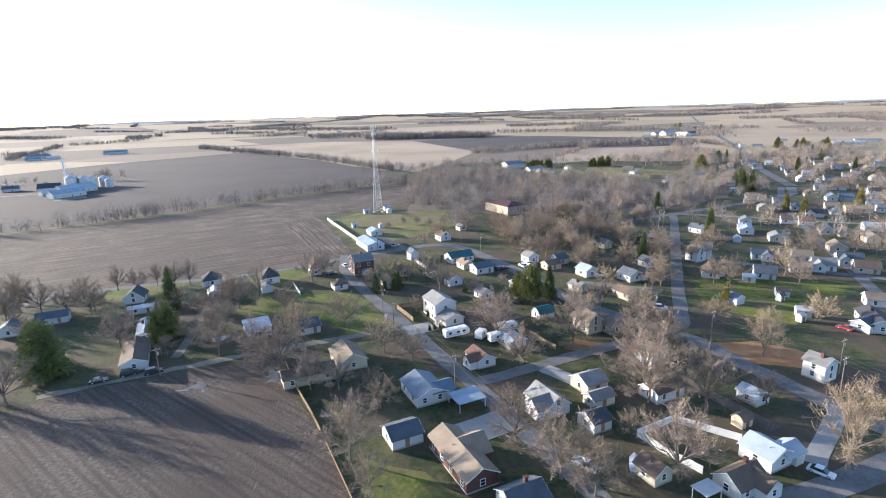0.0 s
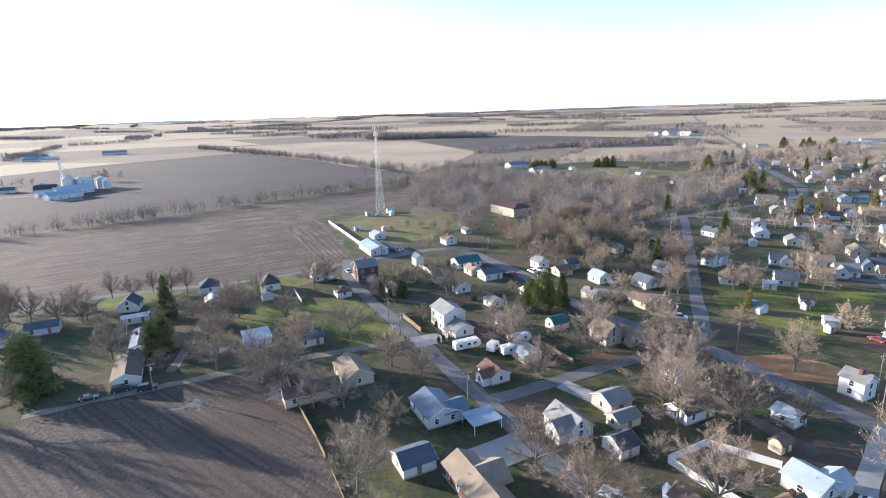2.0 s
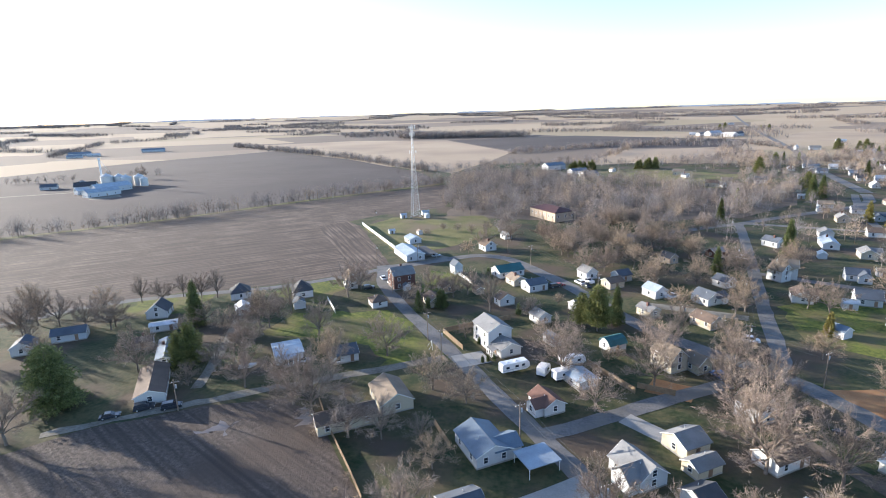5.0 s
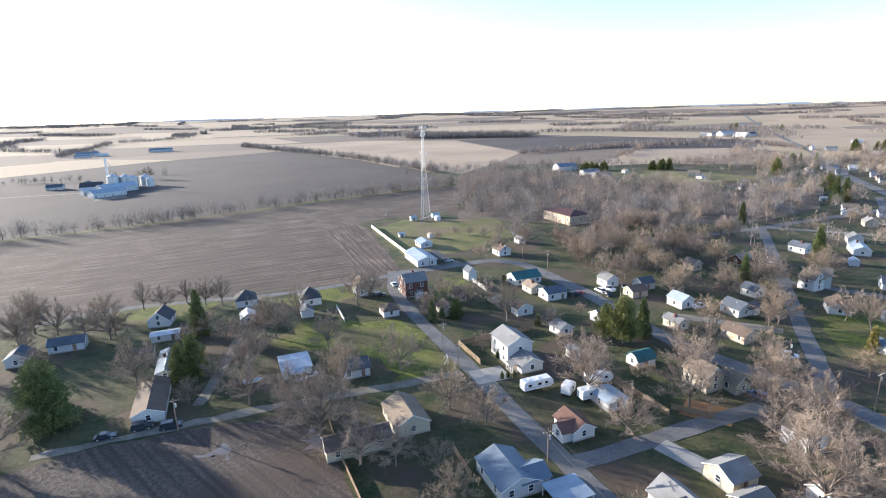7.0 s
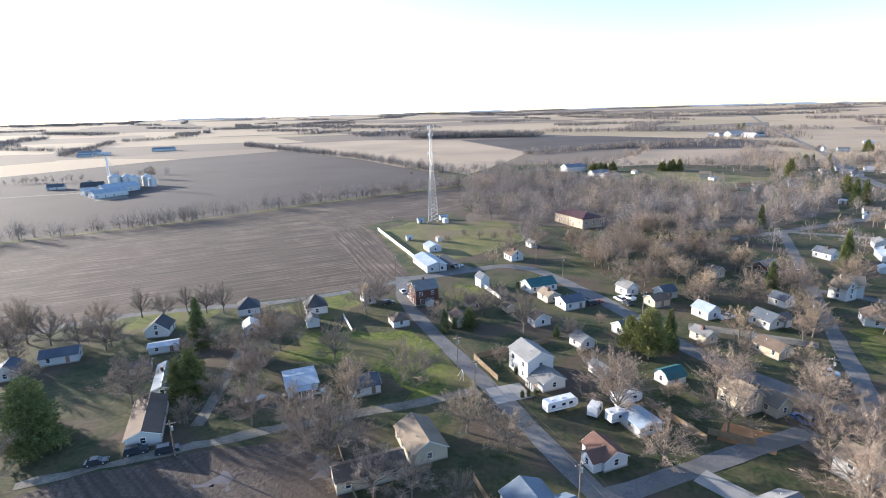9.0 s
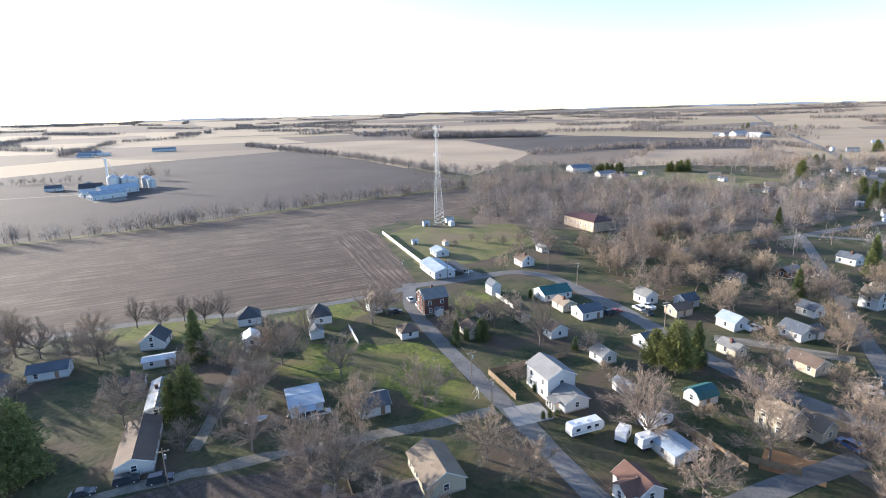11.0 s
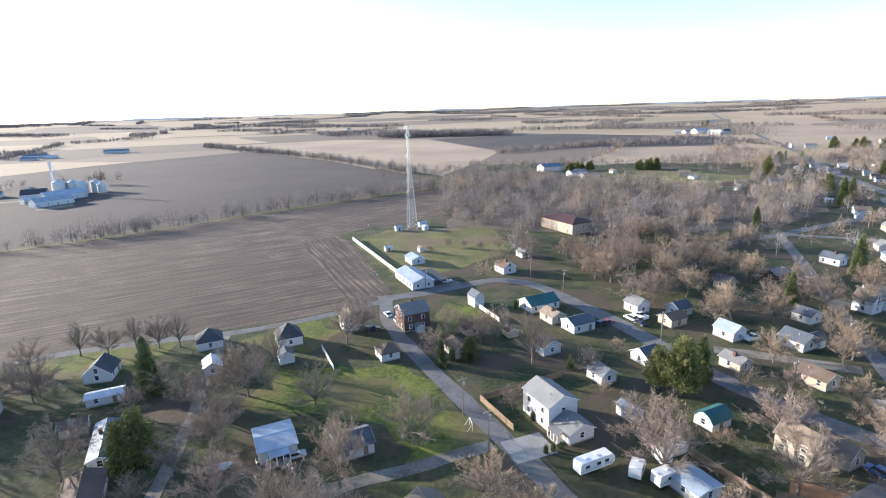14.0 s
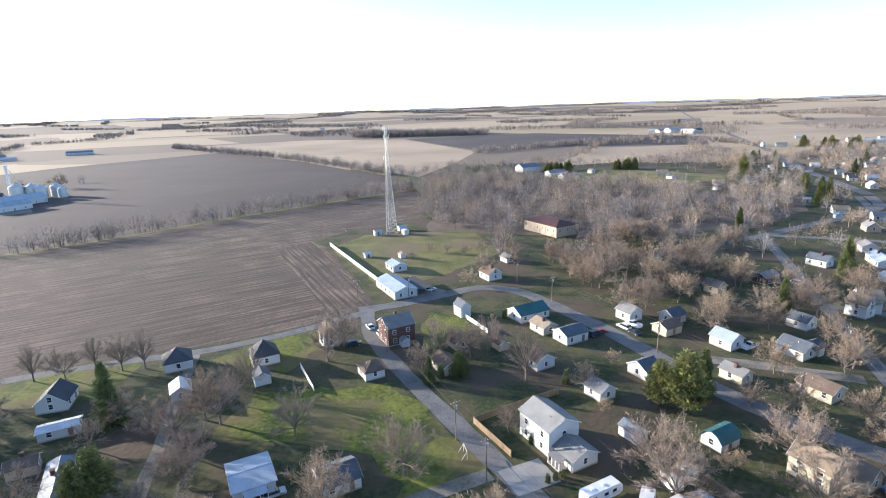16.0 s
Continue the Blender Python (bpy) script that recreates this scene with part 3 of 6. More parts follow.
    if porch:
        sd = porch
        pv = [(-hl * 0.55, sd * hw, h - 0.1), (hl * 0.55, sd * hw, h - 0.1), (hl * 0.55, sd * (hw + 2.2), h - 0.55), (-hl * 0.55, sd * (hw + 2.2), h - 0.55)]
        pv += [(a, b, c + 0.12) for a, b, c in pv]
        part("porch_roof", mesh("porch_roof", pv, [(0, 1, 2, 3), (4, 7, 6, 5), (0, 4, 5, 1), (1, 5, 6, 2), (2, 6, 7, 3), (3, 7, 4, 0)], rm), H)
        for sx in (-0.52, -0.17, 0.17, 0.52):
            part("porch_post", mesh("porch_post", *box(sx * length * 0.5 - 0.07, sd * (hw + 2.05) - 0.07, 0, sx * length * 0.5 + 0.07, sd * (hw + 2.05) + 0.07, h - 0.5), M["trim"]), H)
        part("porch_floor", mesh("porch_floor", *box(-hl * 0.55, min(sd * hw, sd * (hw + 2.2)), -0.2, hl * 0.55, max(sd * hw, sd * (hw + 2.2)), 0.3), M["concrete"]), H)
    if chimney is None:
        chimney = (not small) and rng.random() < 0.14
    if chimney:
        cx = rng.uniform(-0.6, 0.6) * hl
        part("chimney", mesh("chimney", *join(box(cx - 0.35, 0.3, h, cx + 0.35, 1.0, h + rise_ + 0.8), box(cx - 0.42, 0.23, h + rise_ + 0.8, cx + 0.42, 1.07, h + rise_ + 0.95)), WALL["brick"]), H)
    elif not small and not far:
        vx = rng.uniform(-0.5, 0.5) * hl
        part("vent_pipe", mesh("vent_pipe", *tube((vx, hw * 0.4, h), (vx, hw * 0.4, h + rise_ * 0.6 + 0.6), 0.08, 0.08, 6), M["steel"]), H)
    words = {"white": "white-sided", "cream": "cream-sided", "pale": "pale grey-sided", "tan": "tan-sided", "grey": "grey-sided", "brick": "red brick"}[wall]
    storey = "two-storey " if h > 5.2 else ""
    tagged(H, f"{words} {storey}{nm} with {kind} roof of {rm.name.replace('_', ' ')}", nm, "town houses")
    return H


house(2.5, 95.3, 115.5, 17.0, 6.9, 2.8, 1.9, "brick", "tan", "gable", False, None, (1.5, -1, 7.5))
house(-10.2, 104.8, 25.5, 7.1, 6.7, 2.5, 1.5, "white", "slate", "gable", False)
house(-6.0, 123.6, 115.5, 10.7, 8.2, 2.8, 1.8, "pale", "blue", "gable", False, None, (-2.5, -1, 5.5))
house(-28.5, 143.6, 115.5, 11.4, 7.9, 2.8, 2.2, "cream", "tan", "gable")
house(-93.5, 149.8, 115.5, 17.8, 7.0, 2.6, 1.4, "white", "brown", "gable")
house(-101.1, 169.8, 115.5, 15.9, 4.5, 2.5, 0.7, "white", "blue", "gable")
house(-122.9, 204.1, 104, 8.0, 7.0, 2.7, 2.7, "white", "charcoal", "gable")
house(-113.7, 190.6, 25.5, 8.3, 4.2, 2.3, 0.5, "white", "white", "gable")
house(-100.5, 223.2, 115.5, 7.4, 7.4, 3.0, 3.0, "white", "charcoal", "hip")
house(-92.3, 205.7, 115.5, 6.3, 4.8, 2.6, 1.4, "white", "white", "gable")
house(-75.7, 224.0, 115.5, 7.4, 7.4, 3.2, 3.6, "white", "charcoal", "hip")
house(-73.0, 211.3, 115.5, 4.8, 4.2, 2.3, 1.4, "white", "slate", "gable")
house(-43.3, 212.2, 115.5, 6.3, 5.6, 2.6, 1.7, "white", "brown", "hip")
house(-58.3, 233.8, 115.5, 5.6, 4.8, 4.2, 3.0, "white", "tan", "gable")
house(-37.1, 234.9, 25.5, 9.0, 8.2, 6.0, 2.4, "brick", "grey", "gable", True, 1)
house(-63.2, 168.9, 25.5, 7.8, 9.8, 2.9, 0.5, "white", "metal", "gable", False, -1)
house(-46.2, 167.8, 25.5, 7.6, 7.0, 2.6, 1.7, "white", "slate", "gable")
house(-1.9, 178.4, 115.5, 10.1, 7.9, 6.0, 2.0, "white", "grey", "gable", False)
house(1.8, 171.4, 115.5, 6.6, 6.6, 2.6, 1.7, "white", "grey", "gable", False, 1)
house(9.7, 140.7, 115.5, 7.3, 5.6, 2.5, 1.6, "white", "red", "gable", False, None, (-1.0, 1, 4.0))
house(20.1, 152.6, 115.5, 7.1, 6.0, 2.4, 0.7, "white", "metal", "gable")
house(33.7, 173.7, 25.5, 6.0, 4.8, 2.3, 1.7, "white", "teal", "gambrel")
house(15.0, 195.5, 115.5, 5.7, 5.0, 2.6, 1.6, "white", "grey", "gable")
house(30.3, 205.0, 25.5, 5.6, 6.7, 2.6, 1.9, "white", "slate", "gable")
house(3.9, 212.5, 115.5, 4.8, 6.0, 2.8, 1.7, "white", "brown", "gable")
house(16.8, 228.9, 25.5, 8.3, 6.7, 3.0, 1.5, "white", "slate", "gable")
house(10.1, 236.4, 115.5, 7.0, 5.6, 2.6, 1.4, "cream", "tan", "gable")
house(7.6, 248.6, 25.5, 11.8, 7.9, 2.8, 2.0, "white", "teal", "gable")
house(-14.9, 252.9, 115.5, 5.3, 3.9, 3.8, 1.9, "white", "slate", "gable")
house(-39.2, 281.5, 115.5, 19.7, 9.3, 3.2, 1.5, "pale", "metal", "gable")
house(-40.4, 311.5, 115.5, 9.0, 6.7, 2.6, 1.4, "pale", "metal", "gable")
house(-55.4, 334.1, 25.5, 3.4, 2.5, 1.9, 0.7, "white", "white", "gable")
house(-38.5, 331.1, 115.5, 3.4, 2.5, 2.1, 0.7, "white", "tan", "gable")
house(0.2, 292.8, 115.5, 7.6, 6.3, 3.0, 2.4, "white", "brown", "gable")
house(11.2, 316.7, 115.5, 5.6, 4.2, 2.4, 1.2, "white", "grey", "gable")
house(60.8, 219.6, 115.5, 7.0, 5.7, 3.0, 1.8, "white", "metal", "gable")
house(52.4, 200.1, 115.5, 6.3, 4.6, 2.6, 1.3, "cream", "grey", "gable")
house(76.9, 212.1, 115.5, 7.5, 7.0, 2.8, 2.0, "white", "slate", "gable", False, None, (-2.2, -1, 4.4))
house(91.1, 230.3, 115.5, 6.3, 5.6, 2.8, 1.7, "white", "slate", "gable")
house(68.2, 191.0, 115.5, 8.3, 5.9, 2.6, 1.6, "tan", "brown", "gable")
house(45.8, 161.8, 115.5, 7.6, 5.6, 4.2, 2.5, "cream", "tan", "gable")
house(52.7, 160.0, 115.5, 5.6, 4.8, 2.8, 2.0, "cream", "tan", "gable")
house(107.0, 273.5, 25.5, 8.3, 5.6, 2.8, 1.5, "brick", "grey", "gable")
house(48.1, 231.0, 25.5, 7.0, 5.6, 2.6, 1.5, "tan", "brown", "gable")
house(53.8, 239.5, 25.5, 6.3, 5.6, 2.8, 1.7, "grey", "slate", "gable")
house(40.6, 243.2, 115.5, 6.3, 5.6, 3.2, 2.0, "white", "grey", "gable")
house(141.8, 291.1, 115.5, 8.3, 5.6, 3.0, 2.0, "white", "slate", "gable")
house(72.9, 302.8, 25.5, 7.6, 5.6, 2.8, 1.7, "white", "blue", "gable")
house(115.5, 237.0, 115.5, 6.3, 5.6, 4.7, 2.5, "white", "tan", "gable")
house(32.9, 107.5, 25.5, 5.0, 5.6, 2.6, 1.5, "white", "charcoal", "gable")
house(36.3, 124.5, 25.5, 6.4, 6.7, 2.8, 1.7, "cream", "grey", "gable")
house(36.7, 117.2, 25.5, 6.3, 4.2, 2.3, 1.1, "cream", "grey", "gable")
house(23.8, 115.6, 115.5, 8.7, 6.6, 2.8, 2.4, "white", "grey", "gable", False, None, (-1.5, 1, 5.0))
house(53.1, 119.8, 25.5, 9.2, 5.6, 2.8, 1.9, "white", "brown", "gable")
house(73.5, 116.2, 115.5, 5.3, 4.6, 2.4, 1.1, "white", "metal", "gable")
house(63.5, 93.9, 115.5, 6.9, 6.7, 2.8, 1.7, "white", "metal", "gable", False, None, (-2.0, -1, 4.6))
house(54.0, 85.9, 25.5, 7.7, 5.7, 2.6, 2.0, "white", "brown", "gable", True, None, (2.2, -1, 4.6))
house(39.3, 89.9, 115.5, 5.3, 4.5, 2.3, 1.8, "cream", "brown", "gable")
house(96.4, 126.4, 115.5, 5.6, 5.2, 4.7, 1.7, "white", "grey", "gable")
house(131.4, 155.4, 25.5, 8.3, 5.6, 2.6, 1.4, "white", "slate", "gable")
house(103.9, 181.5, 115.5, 4.8, 4.2, 2.4, 1.3, "pale", "blue", "gable")
house(115.7, 163.1, 25.5, 2.5, 2.0, 2.1, 0.8, "white", "white", "gable")
house(120.9, 182.3, 25.5, 2.5, 2.0, 2.1, 0.8, "white", "brown", "gable")
house(56.3, 136.3, 115.5, 6.3, 5.6, 4.2, 2.4, "white", "tan", "gable")
house(65.4, 106.1, 25.5, 3.4, 2.8, 2.2, 1.0, "cream", "brown", "gambrel")
house(13.1, 83.2, 25.5, 7.6, 6.3, 2.6, 1.7, "white", "slate", "gable")
house(-141.6, 183.3, 25.5, 9.8, 5.6, 2.6, 1.5, "pale", "slate", "gable")
house(-149.2, 173.2, 115.5, 7.0, 5.6, 2.8, 1.7, "white", "slate", "gable")
house(-112.5, 176.8, 25.5, 5.6, 4.2, 2.4, 1.0, "tan", "brown", "gable")
house(-37.7, 133.5, 25.5, 13.9, 5.7, 2.8, 1.4, "cream", "brown", "gable")
house(-18.3, 228.1, 115.5, 6.3, 4.8, 2.4, 1.4, "tan", "brown", "gable")
house(-22.4, 213.4, 115.5, 7.6, 5.6, 2.6, 1.5, "cream", "brown", "gable")
house(-34.7, 230.4, 115.5, 3.4, 2.5, 2.1, 0.7, "white", "grey", "gable")
house(-5.6, 225.1, 115.5, 4.2, 3.4, 2.1, 0.8, "tan", "brown", "gable")
house(16.5, 177.7, 115.5, 5.1, 3.4, 2.3, 1.0, "white", "blue", "gable")
house(82, 265, 115.5, 6.1, 4.9, 2.8, 1.9, "tan", "charcoal", "gable")
house(201, 561, 115.5, 6.8, 4.9, 2.8, 1.5, "white", "slate", "gable")
house(205, 492, 115.5, 6.8, 4.9, 2.8, 1.9, "white", "grey", "gable")
house(107, 572, 25.5, 7.5, 4.4, 3.0, 1.5, "tan", "grey", "gable")
house(112, 630, 25.5, 5.5, 4.9, 2.4, 1.9, "white", "grey", "gable")
house(146, 621, 115.5, 5.5, 4.9, 2.8, 1.5, "white", "tan", "gable")
house(120.2, 239.9, -22.5, 6.8, 6.0, 5.3, 2.4, "white", "tan", "gable")
house(110.7, 213.3, 67.5, 8.5, 6.5, 2.8, 1.7, "white", "brown", "gable", None, None, (2.2, -1, 4.4))
house(151.6, 268.4, 67.5, 4.4, 3.4, 2.3, 1.0, "pale", "white", "gable")
house(166.8, 288.5, 67.5, 14.4, 6.8, 2.8, 1.7, "white", "metal", "gable")
house(178.2, 309.4, 67.5, 7.6, 6.5, 2.8, 1.7, "white", "grey", "gable")
house(171.3, 268.2, 67.5, 8.5, 6.5, 2.8, 1.7, "cream", "grey", "gable", None, None, (2.2, -1, 4.4))
house(208.7, 301.5, -22.5, 7.6, 6.5, 2.8, 2.4, "white", "red", "gable")
house(144.8, 236.0, -22.5, 7.6, 6.0, 2.8, 2.0, "white", "slate", "gable", None, None, (2.2, -1, 4.4))
house(130.5, 208.8, -22.5, 7.6, 6.5, 2.8, 2.4, "white", "slate", "gable")
house(121.9, 204.6, -22.5, 4.4, 3.4, 2.3, 1.0, "white", "metal", "gable")
house(158.3, 240.2, -22.5, 4.4, 3.4, 2.3, 1.0, "white", "tan", "gable")
house(160.4, 231.4, -22.5, 7.6, 6.0, 2.8, 2.0, "pale", "tan", "gable")
house(149.1, 215.4, -22.5, 7.6, 6.0, 2.8, 1.7, "cream", "tan", "gable")
house(124.5, 187.1, -22.5, 4.4, 3.4, 2.3, 1.0, "white", "brown", "gable")
house(119.4, 167.6, -22.5, 4.4, 3.4, 2.3, 1.0, "white", "white", "gable")
house(186.2, 245.9, 67.5, 7.6, 6.5, 2.8, 2.0, "tan", "tan", "gable", None, None, (2.2, -1, 4.4))
house(213.9, 260.1, 67.5, 9.3, 6.0, 2.8, 2.0, "cream", "tan", "gable")
house(235.8, 282.7, -22.5, 14.4, 6.8, 2.8, 1.7, "white", "white", "gable")
house(150.8, 174.7, -22.5, 9.3, 6.0, 2.8, 1.7, "white", "tan", "gable")
house(135.4, 157.7, 67.5, 14.4, 6.8, 2.8, 1.7, "white", "charcoal", "gable")
house(202.6, 307.2, -22.5, 8.5, 6.0, 2.8, 2.0, "white", "brown", "gable")
house(233.9, 457.9, -22.5, 8.5, 6.0, 2.8, 2.0, "white", "tan", "gable")
house(246.8, 458.4, -22.5, 7.6, 6.5, 2.8, 2.4, "cream", "tan", "gable")
house(234.1, 428.2, -22.5, 4.4, 3.4, 2.3, 1.0, "white", "white", "gable")
house(268.2, 495.4, -22.5, 7.6, 6.5, 2.8, 2.0, "white", "slate", "gable")
house(218.8, 491.2, 67.5, 8.5, 6.0, 2.8, 2.0, "cream", "brown", "gable")
house(227.7, 390.2, -22.5, 8.5, 6.5, 2.8, 2.0, "white", "tan", "gable")
house(216.5, 377.4, 67.5, 4.4, 3.4, 2.3, 1.0, "pale", "blue", "gable")
house(234.9, 369.2, -22.5, 7.6, 6.0, 2.8, 1.7, "pale", "slate", "gable")
house(316.4, 471.5, 67.5, 9.3, 6.0, 2.8, 2.4, "white", "white", "gable")
house(325.6, 461.8, 67.5, 4.4, 3.4, 2.3, 1.0, "white", "white", "gable")
house(342.4, 472.9, -22.5, 7.6, 6.5, 2.8, 2.0, "grey", "slate", "gable")
house(371.9, 490.1, -22.5, 8.5, 6.0, 2.8, 1.7, "white", "tan", "gable")
house(394.7, 511.0, -22.5, 7.6, 6.0, 2.8, 2.0, "pale", "slate", "gable")
house(375.8, 464.6, 67.5, 8.5, 6.0, 2.8, 2.0, "white", "tan", "gable")
house(310.4, 421.0, -22.5, 14.4, 6.8, 2.8, 1.7, "white", "brown", "gable")
house(298.4, 420.5, -22.5, 7.6, 6.0, 2.8, 2.0, "pale", "grey", "gable")
house(275.8, 375.8, 67.5, 7.6, 6.5, 2.8, 2.4, "pale", "blue", "gable")
house(284.9, 374.1, -22.5, 8.5, 6.0, 2.8, 2.0, "pale", "blue", "gable")
house(253.4, 344.1, -22.5, 7.6, 6.0, 2.8, 2.0, "cream", "tan", "gable")
house(262.5, 332.7, -22.5, 14.4, 6.8, 2.8, 1.7, "tan", "tan", "gable")
house(285.2, 348.9, -22.5, 7.6, 6.5, 2.8, 2.0, "pale", "metal", "gable")
house(276.5, 330.2, -22.5, 7.6, 6.5, 2.8, 2.4, "white", "grey", "gable")
house(351.2, 548.0, -22.5, 8.5, 6.0, 2.8, 2.0, "pale", "blue", "gable")
house(365.7, 601.6, -22.5, 7.6, 6.5, 2.8, 2.4, "white", "white", "gable")
house(376.1, 591.9, 67.5, 8.5, 6.0, 2.8, 1.7, "white", "tan", "gable")
house(363.9, 529.2, -22.5, 7.6, 6.5, 2.8, 1.7, "white", "tan", "gable")
house(440.5, 653.8, 67.5, 8.5, 6.0, 2.8, 2.4, "white", "tan", "gable")
house(425.8, 615.0, -22.5, 7.6, 6.0, 2.8, 2.4, "white", "brown", "gable")
house(382.1, 578.0, -22.5, 4.4, 3.4, 2.3, 1.0, "white", "white", "gable")
house(502.6, 736.5, -22.5, 14.4, 6.8, 2.8, 1.7, "pale", "blue", "gable")
house(483.1, 744.5, -22.5, 9.3, 6.0, 2.8, 2.0, "pale", "blue", "gable")
house(573.5, 861.1, -22.5, 9.3, 6.0, 2.8, 1.7, "white", "grey", "gable")
house(610.6, 971.6, -22.5, 14.4, 6.8, 2.8, 1.7, "white", "metal", "gable")
house(350.9, 639.9, -22.5, 4.4, 3.4, 2.3, 1.0, "cream", "brown", "gable")
house(306.9, 589.0, -22.5, 4.4, 3.4, 2.3, 1.0, "cream", "tan", "gable")
house(382.1, 544.4, 67.5, 7.6, 6.5, 2.8, 2.0, "tan", "brown", "gable")
house(403.6, 548.8, -22.5, 9.3, 6.5, 2.8, 2.4, "white", "grey", "gable")
house(329.0, 413.8, -22.5, 9.3, 6.5, 2.8, 1.7, "tan", "brown", "gable")
house(321.1, 395.3, -22.5, 7.6, 6.5, 2.8, 2.0, "grey", "charcoal", "gable")
house(273.7, 396.9, 67.5, 9.3, 6.0, 2.8, 2.0, "tan", "brown", "gable")
house(233.6, 347.6, -22.5, 7.6, 6.5, 2.8, 2.0, "grey", "slate", "gable", None, None, (-2.2, -1, 4.4))
house(228.4, 323.5, -22.5, 9.3, 6.0, 2.8, 1.7, "pale", "charcoal", "gable", None, None, (-2.2, -1, 4.4))
house(210.1, 345.6, 67.5, 8.5, 6.5, 2.8, 2.4, "tan", "grey", "gable")
house(210.5, 272.9, 67.5, 8.5, 6.5, 2.8, 2.0, "tan", "brown", "gable")
house(205.3, 280.2, 67.5, 9.3, 6.0, 2.8, 2.4, "grey", "charcoal", "gable")
house(174.1, 211.8, -22.5, 8.5, 6.5, 2.8, 2.4, "tan", "brown", "gable")
house(176.2, 224.1, -22.5, 9.3, 6.5, 2.8, 2.4, "grey", "slate", "gable", None, None, (-2.2, -1, 4.4))
house(160.4, 217.4, -22.5, 8.5, 6.5, 2.8, 2.4, "white", "grey", "gable", None, None, (-2.2, -1, 4.4))
house(334.5, 569.2, -22.5, 9.3, 6.0, 2.8, 2.4, "pale", "slate", "gable")
house(350.0, 612.9, -22.5, 14.4, 6.8, 2.8, 1.7, "pale", "blue", "gable")
house(410.1, 664.6, -22.5, 9.3, 6.0, 2.8, 1.7, "white", "brown", "gable")
house(416.3, 646.9, -22.5, 7.6, 6.5, 2.8, 2.4, "cream", "brown", "gable")
house(450.3, 627.8, 67.5, 8.5, 6.0, 2.8, 2.4, "white", "tan", "gable")
house(438.5, 572.5, 67.5, 7.6, 6.5, 2.8, 1.7, "white", "slate", "gable")
house(429.9, 541.0, 67.5, 8.5, 6.0, 2.8, 1.7, "cream", "tan", "gable")
house(453.3, 556.1, -22.5, 9.3, 6.0, 2.8, 2.4, "white", "grey", "gable")
house(476.3, 641.0, 67.5, 9.3, 6.5, 2.8, 2.4, "white", "brown", "gable")
house(511.9, 643.6, -22.5, 9.3, 6.0, 2.8, 2.0, "white", "tan", "gable")


